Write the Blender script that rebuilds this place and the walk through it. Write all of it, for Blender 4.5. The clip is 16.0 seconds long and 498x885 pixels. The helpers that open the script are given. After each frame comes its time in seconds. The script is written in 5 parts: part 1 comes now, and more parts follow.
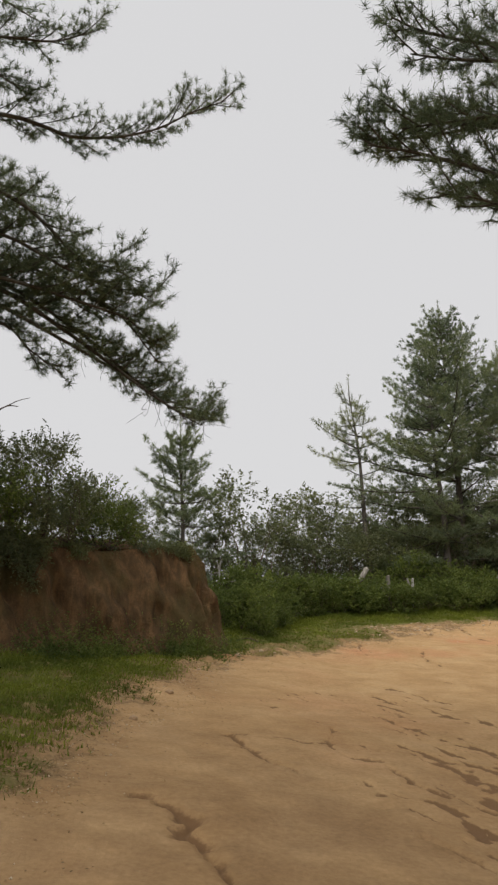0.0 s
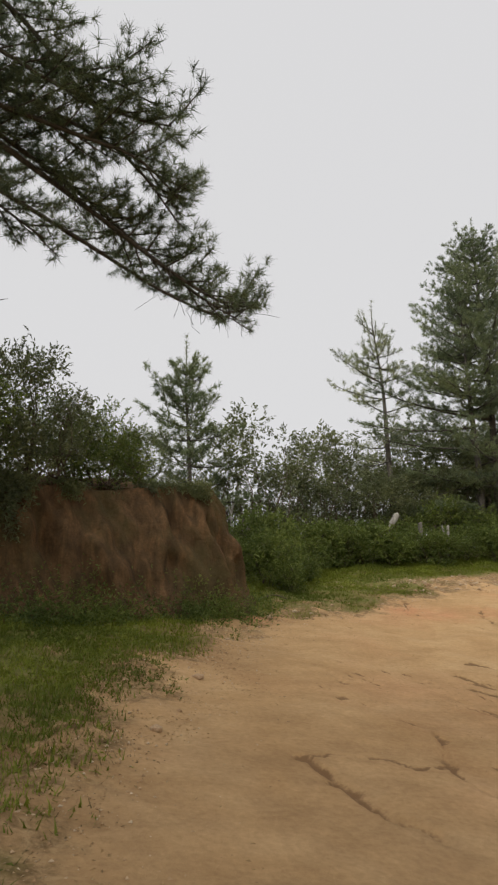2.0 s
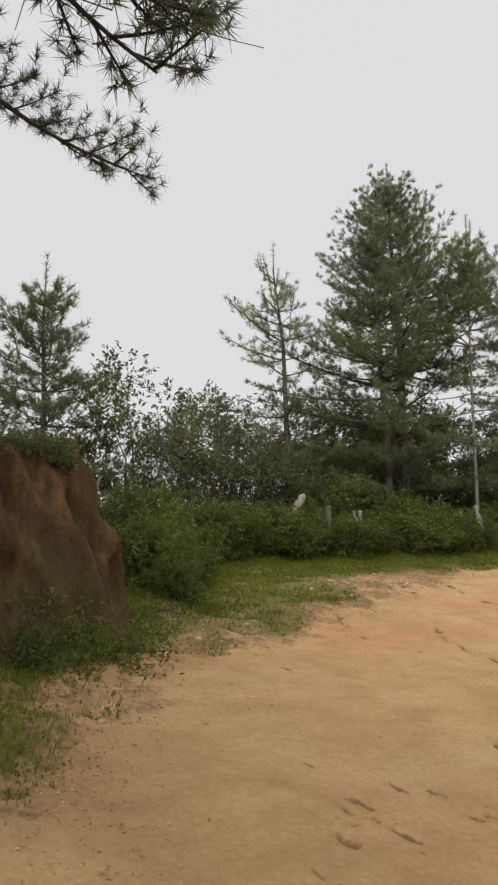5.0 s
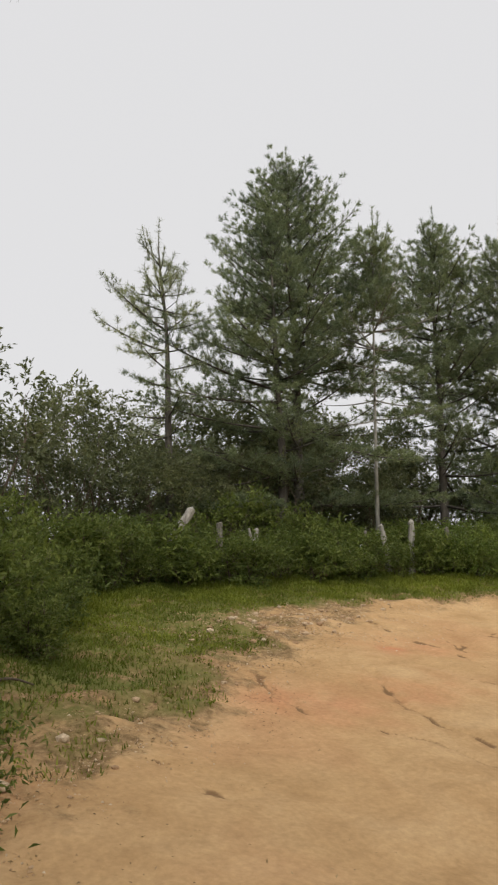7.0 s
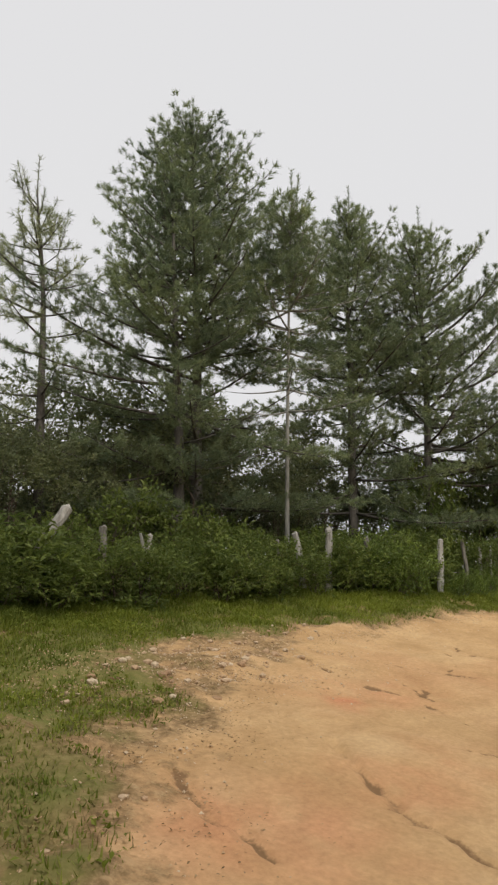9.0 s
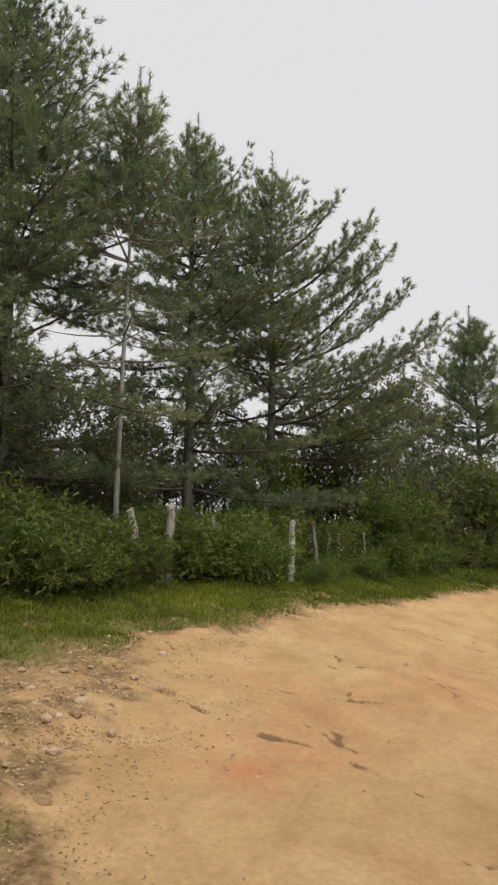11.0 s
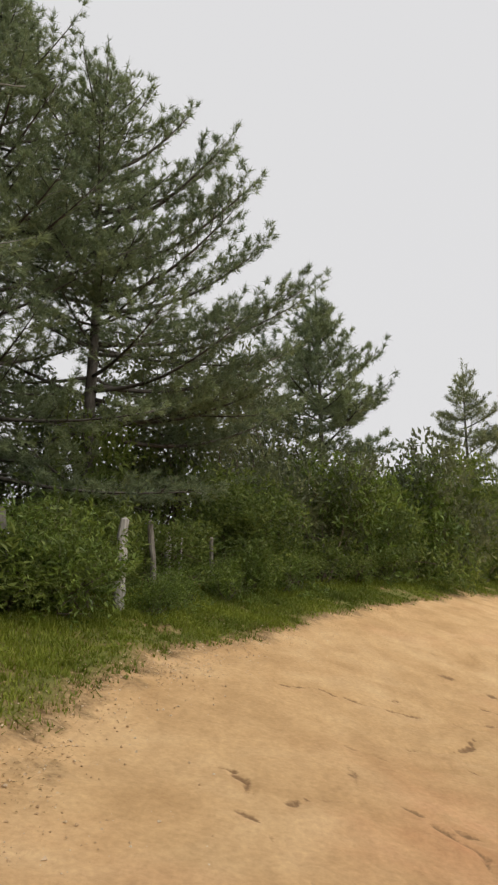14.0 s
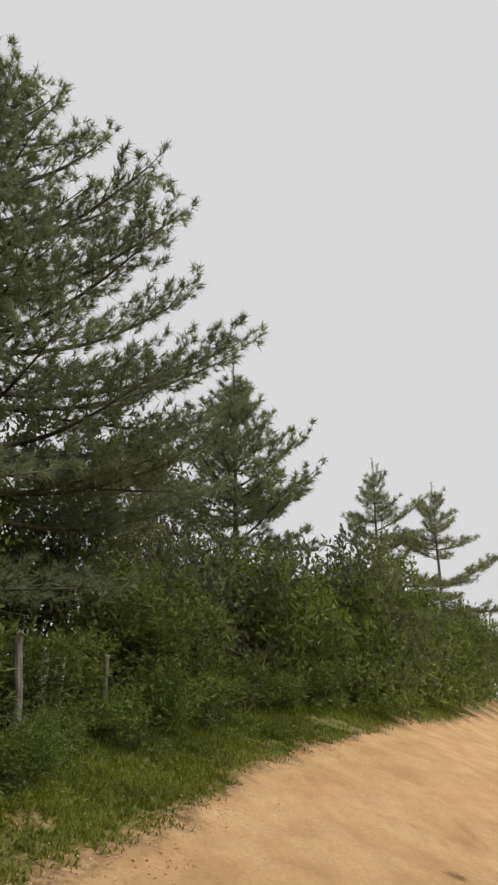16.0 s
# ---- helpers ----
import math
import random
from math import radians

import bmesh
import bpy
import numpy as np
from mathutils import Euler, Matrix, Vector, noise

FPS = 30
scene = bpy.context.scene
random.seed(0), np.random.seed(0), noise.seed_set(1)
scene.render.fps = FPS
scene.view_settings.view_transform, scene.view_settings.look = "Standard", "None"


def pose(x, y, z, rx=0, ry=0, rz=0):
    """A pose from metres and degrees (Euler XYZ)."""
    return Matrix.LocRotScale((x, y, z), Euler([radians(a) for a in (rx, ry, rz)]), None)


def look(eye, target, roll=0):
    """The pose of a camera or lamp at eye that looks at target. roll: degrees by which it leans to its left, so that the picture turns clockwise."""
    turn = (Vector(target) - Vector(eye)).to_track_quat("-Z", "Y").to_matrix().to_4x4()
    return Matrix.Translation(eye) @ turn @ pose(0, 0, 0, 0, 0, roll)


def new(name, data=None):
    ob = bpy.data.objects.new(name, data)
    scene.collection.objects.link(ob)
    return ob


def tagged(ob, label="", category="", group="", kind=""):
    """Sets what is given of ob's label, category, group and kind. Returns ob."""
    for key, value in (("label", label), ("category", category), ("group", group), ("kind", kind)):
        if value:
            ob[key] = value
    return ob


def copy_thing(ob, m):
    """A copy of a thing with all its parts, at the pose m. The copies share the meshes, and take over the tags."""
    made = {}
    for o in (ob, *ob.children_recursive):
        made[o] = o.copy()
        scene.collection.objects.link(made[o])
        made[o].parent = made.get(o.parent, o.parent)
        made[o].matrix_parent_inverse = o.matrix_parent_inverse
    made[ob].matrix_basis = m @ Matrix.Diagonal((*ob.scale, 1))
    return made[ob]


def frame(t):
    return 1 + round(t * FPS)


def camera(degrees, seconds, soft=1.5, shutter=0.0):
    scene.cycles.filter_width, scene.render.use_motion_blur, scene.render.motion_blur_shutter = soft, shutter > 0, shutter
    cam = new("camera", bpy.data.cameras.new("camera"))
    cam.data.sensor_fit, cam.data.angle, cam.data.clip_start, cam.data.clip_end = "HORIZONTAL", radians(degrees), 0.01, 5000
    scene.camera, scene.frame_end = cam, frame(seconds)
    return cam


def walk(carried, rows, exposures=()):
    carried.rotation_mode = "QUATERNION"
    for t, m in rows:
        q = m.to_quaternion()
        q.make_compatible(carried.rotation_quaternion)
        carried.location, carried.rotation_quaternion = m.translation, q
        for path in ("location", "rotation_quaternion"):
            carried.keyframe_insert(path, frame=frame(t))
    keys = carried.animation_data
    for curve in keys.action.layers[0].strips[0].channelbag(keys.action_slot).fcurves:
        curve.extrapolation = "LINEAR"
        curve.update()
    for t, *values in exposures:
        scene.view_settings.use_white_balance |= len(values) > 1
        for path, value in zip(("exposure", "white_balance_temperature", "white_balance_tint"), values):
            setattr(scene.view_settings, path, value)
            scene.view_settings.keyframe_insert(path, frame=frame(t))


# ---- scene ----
cam = camera(38.8, 16.0, soft=2.4)
METRES, EYE, TILT, LEAN, TURN = 22.1, 1.5, 6.25, 3.25, -16.1
ROWS = [
    (0.0, 0.0, 0.0, 0.0, -0.52, 10.09, -2.9),
    (0.5, -0.0084, 0.0292, -0.0014, -0.48, 9.27, -2.85),
    (1.0, -0.0144, 0.0612, -0.0024, -0.41, 8.16, -2.83),
    (1.5, -0.0211, 0.0907, -0.0025, -0.56, 7.01, -2.97),
    (2.0, -0.0274, 0.1226, -0.0044, -1.17, 5.98, -3.11),
    (2.5, -0.0348, 0.153, -0.0048, -2.24, 5.03, -3.27),
    (3.0, -0.0384, 0.1819, -0.0039, -3.57, 4.06, -3.47),
    (5.5, -0.034, 0.3363, -0.0056, -15.88, 5.67, -5.09),
    (6.0, -0.0306, 0.3676, -0.0061, -19.33, 6.34, -5.35),
    (6.5, -0.0281, 0.3986, -0.0061, -22.1, 6.81, -5.57),
    (7.0, -0.0233, 0.4295, -0.0064, -24.0, 7.27, -5.66),
    (7.5, -0.0169, 0.4608, -0.0062, -25.51, 7.73, -5.73),
    (8.0, -0.0083, 0.4897, -0.0072, -27.23, 8.05, -5.92),
    (8.5, 0.0018, 0.5185, -0.007, -29.99, 8.47, -6.19),
    (9.0, 0.0143, 0.5476, -0.0081, -34.29, 8.98, -6.48),
    (9.5, 0.0243, 0.5781, -0.0078, -39.29, 9.37, -6.72),
    (10.0, 0.038, 0.6057, -0.0081, -43.8, 9.31, -6.83),
    (12.5, 0.1287, 0.724, -0.0045, -58.27, 10.05, -7.01),
    (13.0, 0.1526, 0.7445, -0.0042, -61.46, 10.65, -6.98),
    (13.5, 0.1801, 0.7646, -0.0039, -64.33, 11.12, -6.94),
    (14.0, 0.2074, 0.7836, -0.0022, -66.83, 11.46, -6.9),
    (14.5, 0.2342, 0.8014, 0.0016, -69.03, 11.9, -6.89),
    (15.0, 0.2626, 0.8156, 0.0075, -71.08, 13.08, -6.97),
    (15.5, 0.2884, 0.829, 0.0101, -73.15, 17.11, -6.99),
    (16.0, 0.3185, 0.8476, 0.01, -75.74, 20.84, -6.7),
]
walk(cam, [(t, pose(0, 0, EYE, TILT, LEAN, TURN) @ pose(METRES * x, METRES * y, METRES * z, 90 + pitch, roll, yaw)) for t, x, y, z, yaw, pitch, roll in ROWS], exposures=[(0.0, 0.9), (3.0, 0.95), (6.0, 1.0), (9.0, 1.04), (13.0, 1.0), (14.5, 0.98), (16.0, 0.9)])

# ---- sky and light: a bright, foggy overcast day ----
SUN_EL, SUN_AZ = 44.0, 214.0
world = bpy.data.worlds.new("overcast_sky")
world.use_nodes = True
scene.world = world
wn, wl = world.node_tree.nodes, world.node_tree.links
wn.clear()
sky = wn.new("ShaderNodeTexSky")
sky.sky_type, sky.sun_disc = "NISHITA", False
sky.sun_elevation, sky.sun_rotation = radians(SUN_EL), radians(SUN_AZ)
sky.dust_density, sky.air_density = 6.0, 1.0
soft_sky = wn.new("ShaderNodeHueSaturation")
soft_sky.inputs["Saturation"].default_value = 0.12
soft_sky.inputs["Value"].default_value = 0.042
fog_mix = wn.new("ShaderNodeMix")
fog_mix.data_type = "RGBA"
fog_mix.inputs[0].default_value = 0.9
fog_mix.inputs[7].default_value = (0.402, 0.4, 0.406, 1)
back = wn.new("ShaderNodeBackground")
back.inputs[1].default_value = 1.0
wout = wn.new("ShaderNodeOutputWorld")
wl.new(sky.outputs[0], soft_sky.inputs["Color"])
wl.new(soft_sky.outputs[0], fog_mix.inputs[6])
wl.new(fog_mix.outputs[2], back.inputs[0])
wl.new(back.outputs[0], wout.inputs[0])

sun_data = bpy.data.lights.new("sun", "SUN")
sun_data.energy, sun_data.angle, sun_data.color = 1.5, radians(50), (1.0, 0.96, 0.9)
sun = new("sun", sun_data)
sx, sy = math.sin(radians(SUN_AZ)), math.cos(radians(SUN_AZ))
sun.matrix_world = look((sx * 30 * math.cos(radians(SUN_EL)), sy * 30 * math.cos(radians(SUN_EL)), 30 * math.sin(radians(SUN_EL))), (0, 0, 0))

# ---- materials ----


def material(name, rough=0.8, spec=0.3):
    m = bpy.data.materials.new(name)
    m.use_nodes = True
    n, l = m.node_tree.nodes, m.node_tree.links
    b = n["Principled BSDF"]
    b.inputs["Roughness"].default_value = rough
    b.inputs["Specular IOR Level"].default_value = spec
    return m, n, l, b


def ramp(n, stops):
    r = n.new("ShaderNodeValToRGB")
    el = r.color_ramp.elements
    while len(el) < len(stops):
        el.new(0.5)
    for e, (p, c) in zip(el, stops):
        e.position, e.color = p, (*c, 1)
    return r


def noise_node(n, l, scale, detail=4.0, rough=0.55, coords=None, distort=0.0):
    t = n.new("ShaderNodeTexNoise")
    t.inputs["Scale"].default_value, t.inputs["Detail"].default_value = scale, detail
    t.inputs["Roughness"].default_value, t.inputs["Distortion"].default_value = rough, distort
    if coords is not None:
        l.new(coords, t.inputs["Vector"])
    return t


def mixed(n, l, fac, a, b, mode="MIX"):
    m = n.new("ShaderNodeMix")
    m.data_type, m.blend_type = "RGBA", mode
    for value, slot in ((fac, 0), (a, 6), (b, 7)):
        if isinstance(value, (int, float)):
            m.inputs[slot].default_value = value
        elif isinstance(value, tuple):
            m.inputs[slot].default_value = (*value, 1)
        else:
            l.new(value, m.inputs[slot])
    return m.outputs[2]


def foliage(name, dark, mid, light, rough=0.55, through_light=0.25, patch=1.2, haze_sheen=0.0):
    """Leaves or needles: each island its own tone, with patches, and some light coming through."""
    m, n, l, b = material(name, rough, 0.25)
    # the sheen imitates fog that lifts the foliage
    b.inputs["Sheen Weight"].default_value, b.inputs["Sheen Roughness"].default_value = haze_sheen, 0.45
    geo = n.new("ShaderNodeNewGeometry")
    r = ramp(n, [(0.0, dark), (0.55, mid), (1.0, light)])
    l.new(geo.outputs["Random Per Island"], r.inputs[0])
    tc = n.new("ShaderNodeTexCoord")
    big = noise_node(n, l, patch, 2.0, 0.5, tc.outputs["Object"])
    bigr = ramp(n, [(0.3, (0.6, 0.64, 0.68)), (0.7, (1.3, 1.24, 1.05))])
    l.new(big.outputs[0], bigr.inputs[0])
    col = mixed(n, l, 1.0, r.outputs[0], bigr.outputs[0], "MULTIPLY")
    l.new(col, b.inputs["Base Color"])
    tr = n.new("ShaderNodeBsdfTranslucent")
    l.new(col, tr.inputs[0])
    mx = n.new("ShaderNodeMixShader")
    mx.inputs[0].default_value = through_light
    out = n["Material Output"]
    l.new(b.outputs[0], mx.inputs[1])
    l.new(tr.outputs[0], mx.inputs[2])
    l.new(mx.outputs[0], out.inputs[0])
    return m


def bark(name, a, b_col, scale=14.0):
    m, n, l, b = material(name, 0.9, 0.15)
    tc = n.new("ShaderNodeTexCoord")
    mp = n.new("ShaderNodeMapping")
    mp.inputs["Scale"].default_value = (1, 1, 0.25)
    l.new(tc.outputs["Object"], mp.inputs[0])
    t = noise_node(n, l, scale, 6.0, 0.65, mp.outputs[0])
    big = noise_node(n, l, 1.3, 3.0, 0.6, tc.outputs["Object"])
    r = ramp(n, [(0.3, a), (0.7, b_col)])
    l.new(t.outputs[0], r.inputs[0])
    rr = ramp(n, [(0.3, (0.7, 0.7, 0.7)), (0.7, (1.2, 1.2, 1.15))])
    l.new(big.outputs[0], rr.inputs[0])
    l.new(mixed(n, l, 1.0, r.outputs[0], rr.outputs[0], "MULTIPLY"), b.inputs["Base Color"])
    bp = n.new("ShaderNodeBump")
    bp.inputs["Strength"].default_value, bp.inputs["Distance"].default_value = 0.7, 0.02
    l.new(t.outputs[0], bp.inputs["Height"])
    l.new(bp.outputs[0], b.inputs["Normal"])
    return m


def soil_ground():
    """Tan dirt road and grassy verge on one sheet; the point value 'turf' says where the verge's dark, root-bound soil lies."""
    m, n, l, b = material("dirt_and_turf", 0.95, 0.12)
    tc = n.new("ShaderNodeTexCoord")
    co = tc.outputs["Object"]
    broad = noise_node(n, l, 0.35, 3.0, 0.55, co)
    patch = noise_node(n, l, 1.1, 4.0, 0.6, co, 0.6)
    fine = noise_node(n, l, 22.0, 6.0, 0.7, co)
    grit = noise_node(n, l, 120.0, 3.0, 0.7, co)
    streak_map = n.new("ShaderNodeMapping")
    streak_map.inputs["Rotation"].default_value = (0, 0, radians(-60))
    streak_map.inputs["Scale"].default_value = (0.8, 1.8, 1)
    l.new(co, streak_map.inputs[0])
    streak = noise_node(n, l, 2.2, 5.0, 0.6, streak_map.outputs[0], 0.4)
    dirt = ramp(n, [(0.3, (0.425, 0.265, 0.124)), (0.5, (0.505, 0.328, 0.162)), (0.72, (0.56, 0.38, 0.2))])
    l.new(patch.outputs[0], dirt.inputs[0])
    red = ramp(n, [(0.55, (0, 0, 0)), (0.72, (1, 1, 1))])
    l.new(broad.outputs[0], red.inputs[0])
    half_red = n.new("ShaderNodeMath")
    half_red.operation = "MULTIPLY"
    half_red.inputs[1].default_value = 0.45
    l.new(red.outputs[0], half_red.inputs[0])
    c0 = mixed(n, l, half_red.outputs[0], dirt.outputs[0], (0.50, 0.27, 0.14))
    iron = n.new("ShaderNodeAttribute")
    iron.attribute_name = "iron"
    canopy_shade = n.new("ShaderNodeAttribute")
    canopy_shade.attribute_name = "canopy_shade"
    # tree shade over the lower road, mixed into the soil colour
    c0b = mixed(n, l, canopy_shade.outputs["Fac"], c0, (0.3, 0.185, 0.092))
    c1 = mixed(n, l, iron.outputs["Fac"], c0b, (0.53, 0.235, 0.12))
    sr = ramp(n, [(0.3, (0.84, 0.82, 0.8)), (0.6, (1.05, 1.05, 1.05))])
    l.new(streak.outputs[0], sr.inputs[0])
    c2 = mixed(n, l, 0.7, c1, sr.outputs[0], "MULTIPLY")
    fr = ramp(n, [(0.3, (0.82, 0.8, 0.78)), (0.7, (1.1, 1.1, 1.1))])
    l.new(fine.outputs[0], fr.inputs[0])
    c3 = mixed(n, l, 1.0, c2, fr.outputs[0], "MULTIPLY")
    damp = n.new("ShaderNodeAttribute")
    damp.attribute_name = "washed"
    fray = n.new("ShaderNodeMath")
    fray.operation = "MULTIPLY_ADD"
    fray.inputs[1].default_value = 0.62
    crumb = noise_node(n, l, 34.0, 4.0, 0.65, co)
    l.new(crumb.outputs[0], fray.inputs[0])
    l.new(damp.outputs["Fac"], fray.inputs[2])
    crack = ramp(n, [(0.72, (0, 0, 0)), (1.0, (1, 1, 1))])
    l.new(fray.outputs[0], crack.inputs[0])
    c3b = mixed(n, l, crack.outputs[0], c3, (0.215, 0.125, 0.062))
    loam = n.new("ShaderNodeAttribute")
    loam.attribute_name = "turf"
    rag = noise_node(n, l, 3.2, 5.0, 0.7, co)
    add = n.new("ShaderNodeMath")
    add.operation = "ADD"
    l.new(loam.outputs["Fac"], add.inputs[0])
    l.new(rag.outputs[0], add.inputs[1])
    edge = ramp(n, [(0.71, (0, 0, 0)), (0.93, (1, 1, 1))])
    l.new(add.outputs[0], edge.inputs[0])
    under = ramp(n, [(0.3, (0.105, 0.118, 0.028)), (0.55, (0.15, 0.148, 0.042)), (0.75, (0.22, 0.175, 0.075))])
    l.new(fine.outputs[0], under.inputs[0])
    litter = noise_node(n, l, 2.4, 5.0, 0.65, co, 0.5)
    lr = ramp(n, [(0.5, (0, 0, 0)), (0.66, (1, 1, 1))])
    l.new(litter.outputs[0], lr.inputs[0])
    clod = noise_node(n, l, 13.0, 6.0, 0.72, co, 0.4)
    brown = ramp(n, [(0.34, (0.12, 0.075, 0.034)), (0.5, (0.24, 0.155, 0.075)), (0.66, (0.4, 0.275, 0.145))])
    l.new(clod.outputs[0], brown.inputs[0])
    rooted = ramp(n, [(0.42, (1, 1, 1)), (0.62, (0, 0, 0))])
    l.new(loam.outputs["Fac"], rooted.inputs[0])
    earthy = n.new("ShaderNodeMath")
    earthy.operation = "MAXIMUM"
    l.new(lr.outputs[0], earthy.inputs[0])
    l.new(rooted.outputs[0], earthy.inputs[1])
    floor_mix = mixed(n, l, earthy.outputs[0], under.outputs[0], brown.outputs[0])
    l.new(mixed(n, l, edge.outputs[0], c3b, floor_mix), b.inputs["Base Color"])
    ha = n.new("ShaderNodeMath")
    ha.operation = "MULTIPLY_ADD"
    ha.inputs[1].default_value = 0.35
    l.new(grit.outputs[0], ha.inputs[0])
    l.new(fine.outputs[0], ha.inputs[2])
    bp = n.new("ShaderNodeBump")
    bp.inputs["Strength"].default_value, bp.inputs["Distance"].default_value = 0.45, 0.03
    l.new(ha.outputs[0], bp.inputs["Height"])
    l.new(bp.outputs[0], b.inputs["Normal"])
    return m


def red_soil():
    m, n, l, b = material("red_earth", 0.95, 0.1)
    tc = n.new("ShaderNodeTexCoord")
    co = tc.outputs["Object"]
    mp = n.new("ShaderNodeMapping")
    mp.inputs["Scale"].default_value = (2.9, 2.9, 0.75)
    l.new(co, mp.inputs[0])
    run = noise_node(n, l, 2.0, 6.0, 0.65, mp.outputs[0], 0.3)
    blot = noise_node(n, l, 0.9, 4.0, 0.6, co)
    fine = noise_node(n, l, 30.0, 5.0, 0.7, co)
    r = ramp(n, [(0.3, (0.055, 0.038, 0.022)), (0.5, (0.115, 0.071, 0.036)), (0.7, (0.21, 0.122, 0.059))])
    l.new(run.outputs[0], r.inputs[0])
    moss = ramp(n, [(0.48, (0, 0, 0)), (0.62, (1, 1, 1))])
    l.new(blot.outputs[0], moss.inputs[0])
    mh = n.new("ShaderNodeMath")
    mh.operation = "MULTIPLY"
    mh.inputs[1].default_value = 0.75
    l.new(moss.outputs[0], mh.inputs[0])
    c = mixed(n, l, mh.outputs[0], r.outputs[0], (0.085, 0.07, 0.03))
    fr = ramp(n, [(0.3, (0.75, 0.75, 0.75)), (0.7, (1.15, 1.15, 1.15))])
    l.new(fine.outputs[0], fr.inputs[0])
    l.new(mixed(n, l, 1.0, c, fr.outputs[0], "MULTIPLY"), b.inputs["Base Color"])
    bp = n.new("ShaderNodeBump")
    bp.inputs["Strength"].default_value, bp.inputs["Distance"].default_value = 0.9, 0.09
    clod = noise_node(n, l, 6.5, 8.0, 0.72, co)
    l.new(clod.outputs[0], bp.inputs["Height"])
    l.new(bp.outputs[0], b.inputs["Normal"])
    return m


def stone_mat():
    m, n, l, b = material("quartz_stone", 0.85, 0.3)
    oi = n.new("ShaderNodeObjectInfo")
    r = ramp(n, [(0.0, (0.32, 0.2, 0.11)), (0.5, (0.44, 0.31, 0.19)), (1.0, (0.56, 0.46, 0.33))])
    l.new(oi.outputs["Random"], r.inputs[0])
    tc = n.new("ShaderNodeTexCoord")
    t = noise_node(n, l, 9.0, 5.0, 0.65, tc.outputs["Object"])
    fr = ramp(n, [(0.3, (0.65, 0.62, 0.58)), (0.7, (1.15, 1.12, 1.1))])
    l.new(t.outputs[0], fr.inputs[0])
    l.new(mixed(n, l, 1.0, r.outputs[0], fr.outputs[0], "MULTIPLY"), b.inputs["Base Color"])
    return m


def gravel_mat():
    m, n, l, b = material("gravel", 0.9, 0.2)
    geo = n.new("ShaderNodeNewGeometry")
    r = ramp(n, [(0.0, (0.34, 0.22, 0.12)), (0.5, (0.44, 0.3, 0.17)), (1.0, (0.56, 0.45, 0.32))])
    l.new(geo.outputs["Random Per Island"], r.inputs[0])
    l.new(r.outputs[0], b.inputs["Base Color"])
    return m


GROUND = soil_ground()
EARTH = red_soil()
STONE = stone_mat()
GRAVEL = gravel_mat()
NEEDLE = foliage("pine_needles", (0.085, 0.108, 0.062), (0.125, 0.155, 0.088), (0.17, 0.205, 0.115), 0.5, 0.48, 0.8)
# lighter than the near needles: fog over the farther pines is in this colour
HAZED_NEEDLE = foliage("hazed_pine_needles", (0.13, 0.168, 0.086), (0.182, 0.224, 0.116), (0.24, 0.28, 0.155), 0.5, 0.55, 0.6, 0.2)
# palest needles: distance haze painted into the base colour
HAZE_PALE_NEEDLE = foliage("haze_pale_pine_needles", (0.17, 0.195, 0.11), (0.24, 0.27, 0.15), (0.31, 0.34, 0.2), 0.5, 0.4, 0.8)
LEAF = foliage("shrub_leaves", (0.088, 0.122, 0.028), (0.148, 0.19, 0.045), (0.225, 0.27, 0.08), 0.45, 0.55, 0.9)
BRIGHT_LEAF = foliage("young_leaves", (0.08, 0.118, 0.02), (0.135, 0.19, 0.036), (0.21, 0.275, 0.068), 0.42, 0.38, 0.9)
# the last value adds a haze-like sheen to these leaves
OLIVE_LEAF = foliage("tree_leaves", (0.1, 0.118, 0.054), (0.15, 0.168, 0.08), (0.2, 0.225, 0.105), 0.45, 0.55, 0.7, 0.2)
GRASS = foliage("grass_blades", (0.12, 0.155, 0.02), (0.165, 0.2, 0.027), (0.235, 0.255, 0.05), 0.65, 0.45, 0.7)
LITTER = foliage("dead_leaves", (0.2, 0.135, 0.07), (0.3, 0.2, 0.105), (0.42, 0.3, 0.17), 0.8, 0.15, 0.9)
DRY_GRASS = foliage("dry_grass", (0.11, 0.085, 0.03), (0.19, 0.14, 0.055), (0.29, 0.22, 0.1), 0.7, 0.2, 0.9)
PINE_BARK = bark("pine_bark", (0.05, 0.045, 0.039), (0.12, 0.106, 0.092))
PALE_BARK = bark("pale_bark", (0.12, 0.115, 0.1), (0.3, 0.29, 0.26), 9.0)
TWIG = bark("twig_bark", (0.06, 0.045, 0.033), (0.16, 0.125, 0.095), 20.0)
OLD_WOOD = bark("weathered_wood", (0.17, 0.155, 0.135), (0.42, 0.40, 0.36), 18.0)
GREY_WOOD = bark("grey_post_wood", (0.09, 0.08, 0.066), (0.24, 0.22, 0.19), 18.0)

